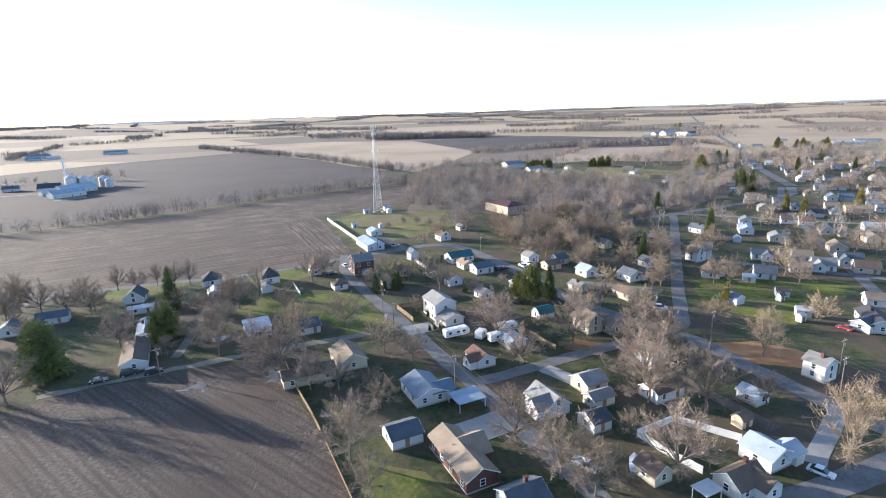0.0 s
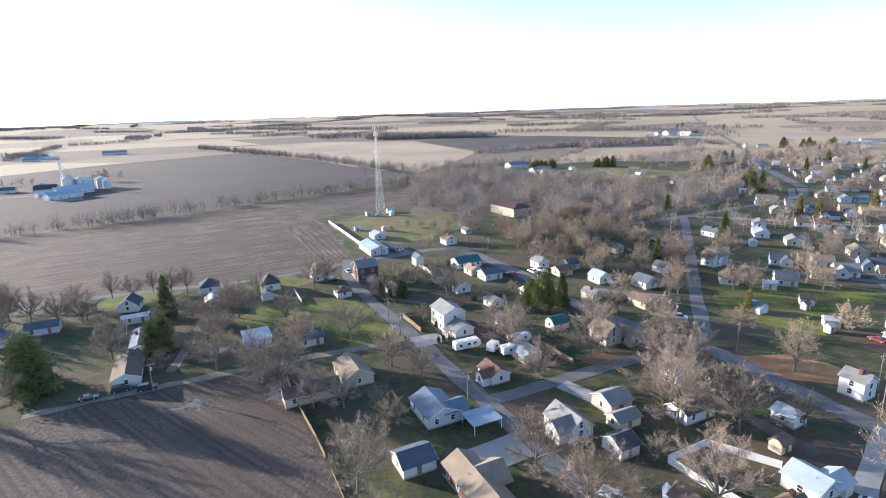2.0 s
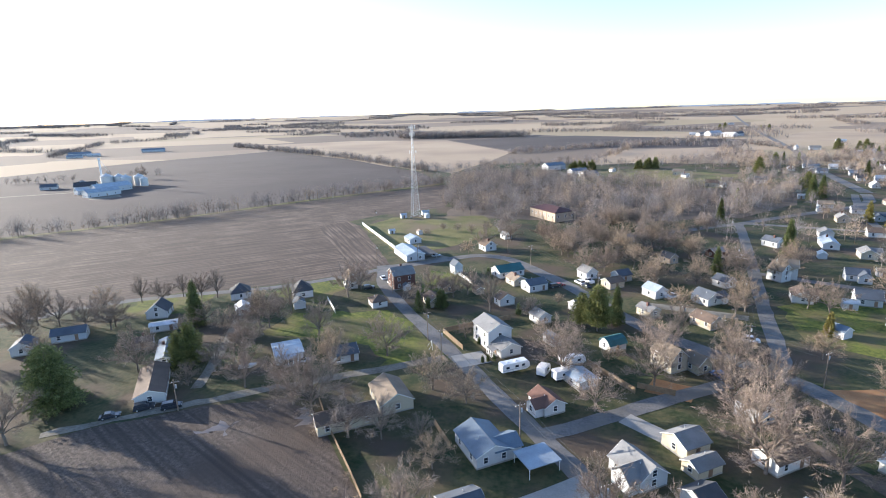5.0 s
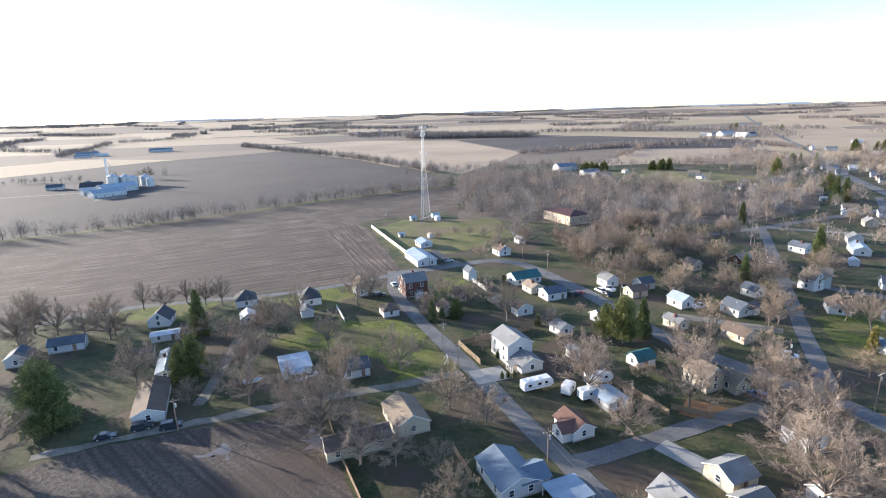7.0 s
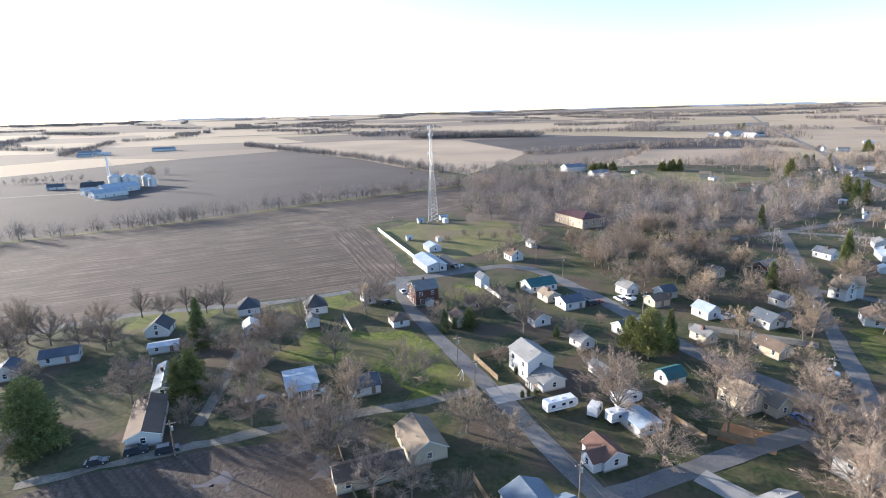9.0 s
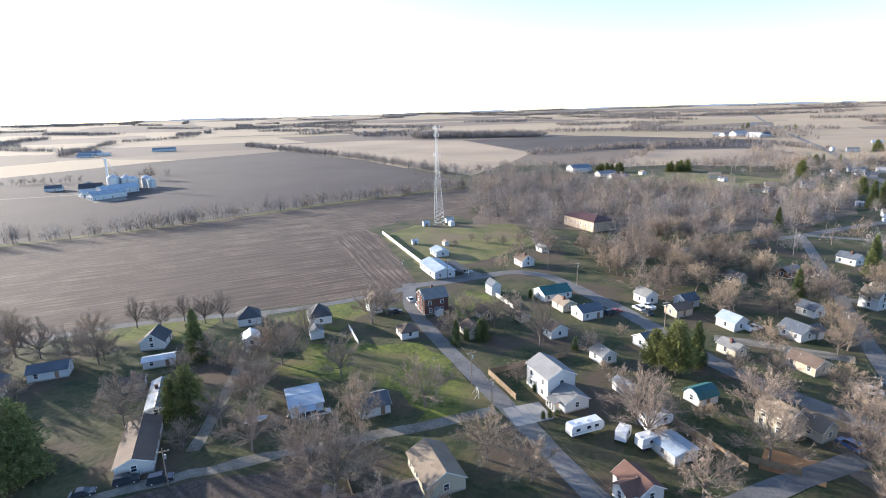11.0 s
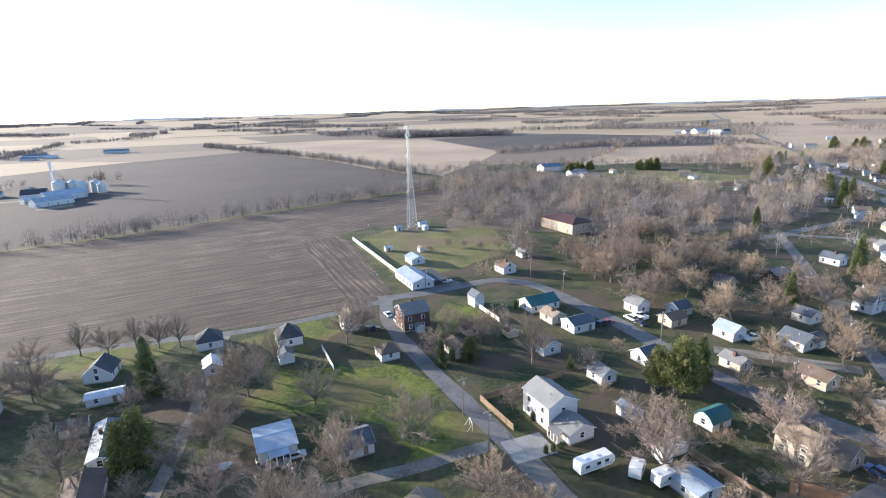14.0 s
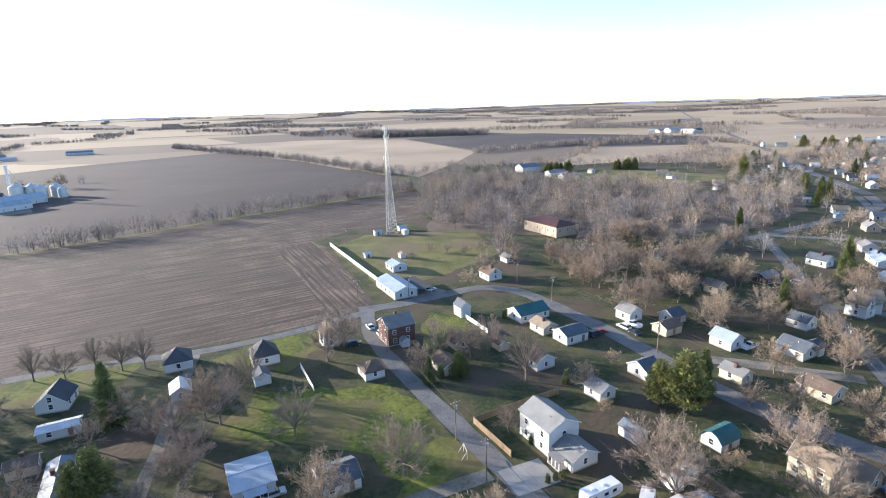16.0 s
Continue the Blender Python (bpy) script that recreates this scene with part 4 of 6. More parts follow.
# ---------- trees ----------
def bare_tree_data(seed, height, spread, twigs, upright=0.5, twig_w=0.03, wide=1.0):
    """Two meshes for a leafless tree: a trunk that forks into rising limbs, and the fine twigs that fill a rounded crown."""
    rng = random.Random(seed)
    wood, shoots = [], []
    R, fork = wide / 2, height * rng.uniform(0.16, 0.24)
    low = height * (0.16 + 0.10 * upright)

    def bend(p, q, lift, r0, r1, sides, n=3):
        """A curved branch from p to q; returns its points."""
        pts = []
        for i in range(n + 1):
            t = i / n
            j = 0.03 * (q - p).length * (0 < i < n)
            pts.append(p.lerp(q, t) + Vector((rng.gauss(0, j), rng.gauss(0, j), lift * 4 * t * (1 - t))))
        for i in range(n):
            ra, rb = r0 + (r1 - r0) * i / n, r0 + (r1 - r0) * (i + 1) / n
            wood.append(tube(pts[i], pts[i + 1], ra, rb, sides, False))
        return pts

    def along(pts, t):
        k = min(int(t * (len(pts) - 1)), len(pts) - 2)
        return pts[k].lerp(pts[k + 1], t * (len(pts) - 1) - k)

    r = height * 0.02
    top = Vector((rng.gauss(0, 0.25), rng.gauss(0, 0.25), fork))
    wood.append(tube((0, 0, -0.3), (0, 0, 0.5), r * 1.35, r * 1.05, 8, False))
    wood.append(tube((0, 0, 0.5), top, r * 1.05, r * 0.9, 8, False))
    limbs = 13
    for i in range(limbs):
        a = 2.4 * i + rng.uniform(-0.35, 0.35)
        u = ((i + 0.5) / limbs) ** 0.6
        lump = rng.uniform(0.78, 1.08)
        tip = Vector((math.cos(a) * R * math.sin(1.4 * u) * 0.86 * lump, math.sin(a) * R * math.sin(1.4 * u) * 0.86 * lump, low + (height - low) * 0.86 * math.cos(1.36 * u) * lump))
        start = Vector((0, 0, fork)).lerp(top, 0.7) + Vector((0, 0, rng.uniform(-0.1, 0.25) * fork))
        main = bend(start, tip, 0.10 * upright * height * (1 - u) + 0.03 * height * u, r * 0.55, r * 0.12, 5, 4)
        for j in range(9):
            t = 0.25 + 0.75 * (j + rng.random()) / 9
            p = along(main, min(t, 1))
            g = (p - Vector((0, 0, height * 0.3))).normalized()
            d = (g * 0.75 + (tip - start).normalized() * 0.45 + Vector((rng.gauss(0, .5), rng.gauss(0, .5), rng.gauss(0.12, .3))) * spread).normalized()
            ln = height * rng.uniform(0.14, 0.25)
            sub_ = bend(p, p + d * ln, 0.03 * ln, r * 0.17, r * 0.05, 3, 2)
            for m in range(4):
                e = along(sub_, rng.uniform(0.2, 1.0))
                d2 = (d + Vector((rng.gauss(0, .55), rng.gauss(0, .55), rng.gauss(0.1, .4)))).normalized()
                q = e + d2 * ln * rng.uniform(0.4, 0.7)
                wood.append(tube(e, q, r * 0.075, r * 0.03, 3, False))
                shoots.append((e, q))
            shoots.append((sub_[0], sub_[-1]))
    V, F = join(*wood)
    TV, TF = [], []
    for i in range(twigs):
        p, q = shoots[i % len(shoots)]
        c = p.lerp(q, rng.random() ** 0.7)
        d = ((q - p).normalized() * 0.8 + Vector((rng.gauss(0, .55), rng.gauss(0, .55), rng.gauss(0.12, .45)))).normalized()
        ln = rng.uniform(0.5, 1.3) * height / 13
        s = (Matrix.Rotation(rng.uniform(0, 6.28), 3, d) @ d.orthogonal().normalized()) * twig_w * rng.uniform(0.6, 1.3)
        o = len(TV)
        TV += [tuple(c - s), tuple(c + s), tuple(c + d * ln)]
        TF.append((o, o + 1, o + 2))
        f = c + d * ln * 0.35
        d2 = (d + Vector((rng.gauss(0, .45), rng.gauss(0, .45), rng.gauss(0.1, .35)))).normalized() * ln * 0.7
        TV += [tuple(f - s * 0.8), tuple(f + s * 0.8), tuple(f + d2)]
        TF.append((o + 3, o + 4, o + 5))
    return (V, F), (TV, TF)


def fir_data(seed, height, radius, clumps, shape=0.9, low=0.06, droop=0.25, size=1.0):
    rng = random.Random(seed)
    wood = [tube((0, 0, -0.2), (0, 0, height * 0.97), height * 0.018, 0.03, 6, False)]
    V, F = [], []
    for i in range(clumps):
        t = low + (1 - low) * (1 - math.sqrt(rng.random())) ** 0.9
        z = height * t
        rr = radius * (1 - t) ** shape * (0.75 + 0.25 * math.sin(z * 3.1 + 5 * math.sin(seed + i % 7))) + 0.15
        a = rng.uniform(0, 6.283)
        rr *= 0.86 + 0.2 * math.sin(3 * a + 0.9 * z + seed) + 0.1 * math.sin(7 * a - 1.7 * z)
        u = rng.random() ** 0.45
        c = Vector((math.cos(a) * rr * u, math.sin(a) * rr * u, z - droop * rr * u + rng.uniform(-.3, .3)))
        out = Vector((math.cos(a), math.sin(a), rng.uniform(-.5, .5))).normalized()
        for j in range(6):
            d = (out + Vector((rng.gauss(0, .5), rng.gauss(0, .5), rng.gauss(0, .45)))).normalized()
            ln = rng.uniform(0.4, 0.95) * size
            s = (Matrix.Rotation(rng.uniform(0, 6.28), 3, d) @ d.orthogonal().normalized()) * rng.uniform(0.05, 0.11) * size
            o = len(V)
            V += [tuple(c - s), tuple(c + d * ln * 0.6 - s * 0.9), tuple(c + d * ln), tuple(c + s * 0.9)]
            F.append((o, o + 1, o + 2, o + 3))
    for i in range(40):
        z = height * rng.uniform(low, 0.9)
        a = rng.uniform(0, 6.283)
        rr = radius * (1 - z / height) ** shape * 0.8
        wood.append(tube((0, 0, z), (math.cos(a) * rr, math.sin(a) * rr, z - droop * rr), 0.06, 0.015, 3, False))
    return join(*wood), (V, F)


def tree_kind(name, data, bark, leaf, label, crown="crown"):
    (V, F), (TV, TF) = data
    return name, mesh("trunk", V, F, bark, True), mesh(crown, TV, TF, leaf), label, crown


def plant(kind, x, y, scale=1.0, turn=0.0):
    name, trunk, crown, label, crown_name = kind
    T = empty(name, pose(x, y, rise(x, y), 0, 0, turn) @ Matrix.Scale(scale, 4))
    part("trunk", trunk, T)
    part(crown_name, crown, T)
    return tagged(T, label, "tree", "town trees")


BARE = []
for i, (hh, sp, tw, up, wide, leaf, lab) in enumerate([
        (13, 0.95, 5600, 0.3, 17, "twig", "broad leafless deciduous tree with brown twigs"), (14, 0.85, 5200, 0.5, 14.5, "twig", "leafless deciduous tree with dense brown twigs"),
        (11, 1.0, 5200, 0.25, 13.5, "pale_twig", "rounded leafless tree with pale tan twigs"), (17, 0.6, 4400, 0.6, 11, "pale_twig", "tall leafless tree with pale upright twigs"),
        (9, 0.95, 2600, 0.3, 9.5, "twig", "small leafless tree with fine brown twigs"), (15, 0.65, 1500, 0.8, 9, "bark", "upright leafless tree with bare grey limbs")]):
    BARE.append(tree_kind("bare_tree", bare_tree_data(40 + i, hh, sp, tw, up, 0.019, wide), M["bark"], M[leaf], lab, "crown"))
LIGHT = [tree_kind("bare_tree", bare_tree_data(60 + i, hh, 0.95, 1700, 0.3, 0.036, wide), M["bark"], M[leaf], "leafless town tree with brown twigs", "crown")
         for i, (hh, wide, leaf) in enumerate([(13, 14, "twig"), (14, 13, "pale_twig"), (11, 12, "twig"), (12, 10, "pale_twig")])]
BUSH = tree_kind("bare_bush", bare_tree_data(77, 3.2, 1.1, 900, 0.3, 0.03, 3.6), M["bark"], M["pale_twig"], "leafless tan garden bush", "crown")
SPRUCE = [tree_kind("spruce_tree", fir_data(5, 17, 7.4, 5200, 0.36, 0.04, 0.05, 1.0), M["bark"], M["needle"], "tall broad dark green spruce with dense needles", "crown"),
          tree_kind("spruce_tree", fir_data(6, 17, 4.2, 3000, 0.8, 0.05, 0.3, 0.95), M["bark"], M["needle"], "slender dark green spruce with dense needles", "crown")]
PINE = [tree_kind("pine_tree", fir_data(9, 15, 6.8, 3600, 0.55, 0.15, -0.15, 0.95), M["bark"], M["pine"], "broad bright green pine with open crown", "crown"),
        tree_kind("spruce_tree", fir_data(11, 13, 5.4, 3600, 0.5, 0.05, 0.1, 0.9), M["bark"], M["pine"], "bushy green conifer with dense needles", "crown")]
YEW = tree_kind("juniper_shrub", fir_data(14, 5, 0.9, 260, 0.5, 0.02), M["bark"], M["needle"], "narrow dark evergreen shrub", "crown")
GOLD = tree_kind("golden_conifer", fir_data(15, 11, 3.0, 800, 0.8), M["bark"], M["golden"], "yellow-green golden conifer beside houses", "crown")


plant(SPRUCE[0], -113.3, 139.8, 1.05, 130)
plant(BARE[0], 14.2, 101.4, 1.00, 166)
plant(BARE[0], 21.5, 89.9, 1.15, 77)
plant(BARE[2], 26.8, 84.9, 1.00, 272)
plant(BARE[0], 48.7, 116.7, 1.25, 2)
plant(BARE[1], 60.6, 112.7, 1.10, 83)
plant(BARE[1], 43.7, 88.9, 1.15, 177)
plant(BARE[3], 89.2, 138.6, 0.85, 59)
plant(BARE[3], 77.9, 90.9, 1.10, 1)
plant(BARE[2], 89.2, 165.6, 0.80, 61)
plant(BARE[4], 75.5, 113.6, 1.00, 274)
plant(BARE[4], 39.8, 104.4, 0.70, 33)
plant(BARE[2], 120.8, 162.0, 0.90, 149)
plant(BARE[2], 66.2, 166.5, 0.85, 289)
plant(BARE[0], 38.4, 150.7, 1.05, 339)
plant(BARE[1], -20.6, 97.5, 1.05, 317)
plant(BARE[4], -15.7, 86.5, 1.10, 140)
plant(BARE[0], -52.9, 142.0, 1.15, 202)
plant(BARE[2], -16.4, 117.4, 0.75, 115)
plant(BARE[2], -18.5, 149.2, 1.05, 37)
plant(BARE[2], -9.8, 142.6, 0.90, 357)
plant(BARE[1], -68.8, 150.5, 0.90, 334)
plant(BARE[0], -132.6, 190.5, 0.95, 134)
plant(BARE[0], -153.8, 194.0, 0.90, 69)
plant(BARE[0], -142.5, 191.9, 0.80, 130)
plant(BARE[1], -159.9, 184.9, 1.00, 205)
plant(BARE[5], -109.8, 222.6, 0.80, 256)
plant(BARE[0], -77.0, 191.0, 1.00, 32)
plant(BARE[1], -57.9, 184.1, 0.85, 19)
plant(BARE[1], -113.1, 124.6, 1.05, 137)
plant(BARE[0], -35.9, 128.0, 0.80, 113)
plant(BARE[1], -28.4, 127.5, 0.70, 31)
plant(GOLD, 100.8, 181.8, 0.75, 128)
plant(GOLD, 222.9, 342.6, 1.20, 328)
plant(GOLD, 224.3, 326.9, 1.20, 20)
plant(SPRUCE[1], 235.9, 418.9, 1.15, 87)
plant(SPRUCE[1], 248.8, 428.4, 1.05, 205)
plant(SPRUCE[1], 139.4, 273.5, 1.05, 118)
plant(BARE[4], 64.8, 137.5, 1.00, 237)
plant(BARE[0], 53.7, 141.8, 1.00, 185)
plant(BARE[1], 64.6, 144.8, 0.90, 231)
plant(GOLD, 277.7, 351.9, 1.20, 194)
plant(BARE[0], 16.2, 156.5, 1.00, 237)
plant(BARE[0], -46.8, 137.0, 1.20, 70)
plant(BARE[0], 20.8, 138.8, 0.85, 50)
plant(BARE[1], 60.1, 154.7, 1.00, 63)
plant(BARE[0], 51.2, 126.2, 1.30, 94)
plant(BARE[4], -84.9, 151.5, 0.80, 100)
plant(BARE[4], -19.4, 126.4, 0.80, 4)
plant(BARE[0], 16.0, 163.4, 1.10, 230)
plant(BARE[0], 44.8, 165.6, 1.00, 216)
plant(YEW, -6.0, 177.2, 0.50, 139)
plant(YEW, -5.2, 164.7, 0.45, 168)
plant(YEW, -3.6, 165.3, 0.45, 228)
plant(YEW, -1.8, 165.9, 0.40, 295)
plant(SPRUCE[1], -103.7, 193.6, 1.00, 123)
plant(PINE[1], -91.0, 165.5, 1.00, 232)
plant(PINE[1], -94.6, 164.9, 0.80, 99)
plant(PINE[0], 32.0, 186.5, 1.05, 102)
plant(PINE[0], 27.8, 190.0, 0.80, 307)
plant(SPRUCE[1], 39.5, 192.3, 0.80, 20)
plant(BARE[5], -138.3, 217.9, 0.75, 282)
plant(BARE[0], -129.8, 218.2, 0.70, 238)
plant(BARE[5], -124.7, 224.2, 0.65, 67)
plant(BARE[1], -116.0, 222.0, 0.75, 28)
plant(BARE[5], -74.2, 205.5, 0.90, 135)
plant(BARE[0], -84.5, 184.6, 0.85, 114)
plant(BARE[1], -56.7, 221.5, 1.00, 63)
plant(BARE[2], -29.4, 214.2, 0.75, 354)
plant(BARE[4], -10.1, 181.7, 0.75, 346)
plant(BARE[5], -1.7, 204.7, 1.00, 297)
plant(BUSH, 30.5, 165.1, 1.40, 47)
plant(BUSH, 33.4, 166.3, 1.20, 157)
plant(BARE[2], 66.9, 236.5, 1.00, 315)
plant(BARE[2], 79.7, 228.7, 1.00, 69)
plant(BARE[2], 63.8, 201.8, 0.90, 198)
plant(BARE[4], 56.2, 182.7, 1.10, 279)
plant(BARE[2], 68.5, 176.9, 0.85, 13)
plant(BARE[1], 101.5, 237.4, 1.00, 156)
plant(BARE[2], 114.6, 236.4, 0.95, 280)
plant(BARE[2], 97.3, 274.9, 1.00, 358)
plant(BARE[0], 86.5, 289.3, 1.20, 320)
plant(BARE[0], 90.6, 330.0, 1.00, 113)
plant(BARE[0], 41.3, 247.5, 1.00, 89)
plant(BARE[0], 49.6, 250.8, 0.90, 35)
plant(BARE[0], 40.9, 274.2, 1.20, 74)
plant(BARE[2], 36.1, 279.9, 1.10, 255)
plant(BARE[0], 52.8, 289.3, 1.20, 152)
plant(BARE[0], 33.8, 291.2, 1.00, 169)
plant(BARE[0], -1.6, 298.1, 0.80, 301)
plant(BARE[2], -9.7, 284.1, 0.70, 1)
plant(BARE[1], 13.2, 309.3, 0.80, 130)
plant(BARE[0], 31.4, 311.3, 0.90, 80)
plant(SPRUCE[1], -27.3, 205.5, 0.50, 70)
plant(YEW, -24.1, 208.8, 0.90, 189)
plant(SPRUCE[0], -19.2, 208.5, 0.45, 9)
plant(YEW, -0.8, 248.0, 0.75, 331)
plant(YEW, 5.0, 249.2, 0.80, 186)
plant(YEW, 8.3, 201.7, 0.90, 308)
plant(BARE[4], 12.1, 198.3, 0.90, 87)
plant(BUSH, 23.7, 211.3, 1.40, 156)
plant(BUSH, 13.6, 188.0, 1.20, 144)
plant(BARE[1], -15.2, 219.6, 0.80, 157)
plant(BARE[0], -9.7, 223.4, 0.80, 3)
plant(BARE[0], -23.8, 224.3, 0.80, 199)
plant(BARE[4], 47.8, 186.2, 0.90, 327)
plant(BARE[2], 85.7, 202.2, 1.10, 290)
plant(BARE[0], -33.3, 169.2, 1.00, 209)
plant(BARE[3], -46.7, 155.6, 0.90, 74)
plant(BARE[0], -103.8, 159.4, 1.00, 118)
plant(BARE[4], -81.6, 160.2, 1.00, 221)
plant(BARE[4], -77.0, 177.6, 1.00, 30)
plant(BARE[4], -80.8, 171.3, 0.90, 250)
plant(BARE[4], -102.8, 183.5, 0.90, 158)
plant(BARE[1], -53.3, 230.7, 0.90, 188)
plant(BARE[4], -7.9, 329.0, 0.70, 69)
plant(BARE[4], 1.1, 333.6, 0.80, 40)
plant(BARE[4], 10.4, 338.3, 0.70, 23)
plant(BARE[4], -24.9, 338.9, 0.60, 160)
plant(BARE[4], -16.2, 335.6, 0.65, 122)
plant(BARE[4], -33.4, 326.4, 0.50, 204)


def wood(name, region, count, seed, label, height=11, n=230):
    """Many leafless trees seen far off, as one body of stems and twigs."""
    rng = random.Random(seed)
    xs, ys = [p[0] for p in region], [p[1] for p in region]

    def inside(x, y):
        c = False
        for (x1, y1), (x2, y2) in zip(region, region[1:] + region[:1]):
            if (y1 > y) != (y2 > y) and x < (x2 - x1) * (y - y1) / (y2 - y1) + x1:
                c = not c
        return c

    V, F = [], []
    made = 0
    while made < count:
        x, y = rng.uniform(min(xs), max(xs)), rng.uniform(min(ys), max(ys))
        if not inside(x, y):
            continue
        made += 1
        wood_tree(V, F, x, y, height * rng.uniform(0.6, 1.2), rng, n)
    return tagged(new(name, tree_mesh(name, V, F)), label, "woodland", kind="stuff")


def wood_tree(V, F, x, y, h, rng, n=135, wide=1.25):
    """One leafless tree of a wood: a stem, limbs that fan out of it and twigs over a lumpy dome, all in one tone of its own."""
    z0 = rise(x, y)
    far = max(1.0, math.hypot(x, y) / 420)
    tone = rng.choice((0, 0, 1, 1, 2, 3) if far < 2.4 else (0, 1, 1, 3))
    r = 0.16 * far
    R = h * 0.34 * wide * rng.uniform(0.8, 1.15)
    base = Vector((x, y, z0 + h * rng.uniform(0.2, 0.34)))

    def blade(p, q, w):
        s = (q - p).cross(Vector((rng.gauss(0, 1), rng.gauss(0, 1), rng.gauss(0, 1)))).normalized() * w
        o = len(V)
        V.extend((tuple(p - s), tuple(p + s), tuple(q)))
        F.append((o, o + 1, o + 2, tone))

    for k in range(2):
        blade(Vector((x, y, z0 - 0.2)), Vector((x, y, z0 + h * 0.8)), r)
    lumps = [(rng.uniform(0, 6.283), rng.uniform(0.75, 1.2)) for k in range(5)]
    limbs = max(4, n // 22)
    for i in range(n):
        a = rng.uniform(0, 6.283)
        el = math.asin(rng.uniform(-0.12, 1.0))
        bump = min(lumps, key=lambda g: abs((a - g[0] + 3.14) % 6.283 - 3.14))[1]
        d = Vector((math.cos(a) * math.cos(el) * R, math.sin(a) * math.cos(el) * R, math.sin(el) * (z0 + h - base.z))) * bump
        if i < limbs:
            blade(base, base + d * 0.85, 0.12 * far)
            continue
        u = rng.random() ** 0.33
        c = base + d * u * 0.88
        e = (d.normalized() + Vector((rng.gauss(0, .38), rng.gauss(0, .38), rng.gauss(0.18, .3)))).normalized() * rng.uniform(0.7, 1.7) * h / 11
        blade(c, c + e, 0.055 * far * rng.uniform(0.6, 1.4))


def tree_mesh(name, V, F):
    """One mesh of many leafless trees; the fourth number of a face is the tone of its tree."""
    me = mesh(name, V, [f[:3] for f in F], M["wood_twig"])
    for k in ("wood_grey", "wood_tan", "wood_dark"):
        me.materials.append(M[k])
    me.polygons.foreach_set("material_index", [f[3] for f in F])
    me.update()
    return me


def hedgerow(name, pts, count, seed, label, width=7, height=11):
    rng = random.Random(seed)
    P = smooth_line(pts, 15)
    V, F = [], []
    for i in range(count):
        k = rng.uniform(0, len(P) - 1.001)
        p = P[int(k)].lerp(P[int(k) + 1], k % 1)
        wood_tree(V, F, p.x + rng.gauss(0, width / 2), p.y + rng.gauss(0, width / 2), height * rng.choice([0.35, 0.6, 0.9, 1.05, 1.25]), rng, 120)
    return tagged(new(name, tree_mesh(name, V, F)), label, "hedgerow", kind="stuff")


wood("woodland", [(-22, 392), (-30, 450), (-30, 560), (-15, 640), (60, 600), (126, 548), (201, 480), (262, 476), (215, 405), (172, 380), (150, 366), (120, 376), (80, 388), (60, 398), (20, 384), (0, 396)], 760, 3, "dense leafless brown woodland beyond the town", 14)
wood("woodlot", [(-190, 1430), (-205, 1560), (150, 1470), (128, 1385)], 500, 4, "dark leafless woodlot amid fields", 17)
hedgerow("hedgerow", [(-520, 190), (-290, 350), (-223, 397), (-140, 474), (-36, 556)], 520, 5, "leafless hedgerow trees along field edge", 5)
hedgerow("hedgerow", [(-560, 1290), (-398, 1108), (-197, 870), (-60, 664)], 520, 6, "leafless hedgerow trees between fields", 14, 10)
hedgerow("hedgerow", [(-60, 660), (0, 690), (80, 720), (150, 690), (260, 710), (340, 760), (390, 880)], 330, 7, "leafless hedgerow trees between fields", 24, 10)
hedgerow("hedgerow", [(70, 915), (200, 985), (330, 980), (480, 930)], 160, 8, "leafless hedgerow trees between fields", 12, 9)
hedgerow("hedgerow", [(52.0, 894.0), (116.0, 918.0), (232.0, 1012.0), (333.0, 1067.0), (445.0, 1128.0)], 210, 14, "leafless hedgerow trees between fields", 9, 9)
hedgerow("hedgerow", [(145.0, 729.0), (200.0, 835.0), (287.0, 984.0), (418.0, 1059.0), (465.0, 995.0), (458.0, 845.0)], 260, 15, "leafless hedgerow trees between fields", 12, 9)
hedgerow("hedgerow", [(240, 700), (330, 620), (400, 640), (470, 700), (600, 820)], 350, 9, "leafless trees behind the town", 50, 12)
hedgerow("hedgerow", [(-700, 560), (-520, 640), (-400, 700)], 60, 10, "leafless trees beside farm", 10, 9)
_r = random.Random(12)
for k in range(105):
    a, d = radians(_r.uniform(44, 136)), 1450 + 3250 * _r.random() ** 0.8
    cx, cy, wx, wy = d * math.cos(a), d * math.sin(a), _r.uniform(60, 330), _r.choice([8, 12, 40, 70])
    t = radians(_r.choice([25.5, 115.5, 67.5, -22.5, -22.5]))
    quad = [(cx + u * wx * math.cos(t) - v * wy * math.sin(t), cy + u * wx * math.sin(t) + v * wy * math.cos(t)) for u, v in ((-1, -1), (1, -1), (1, 1), (-1, 1))]
    wood("far_woods", quad, int(30 + wx * (0.55 if wy < 20 else 1.3)), 100 + k, "far leafless woods on the plain", 13, 30)


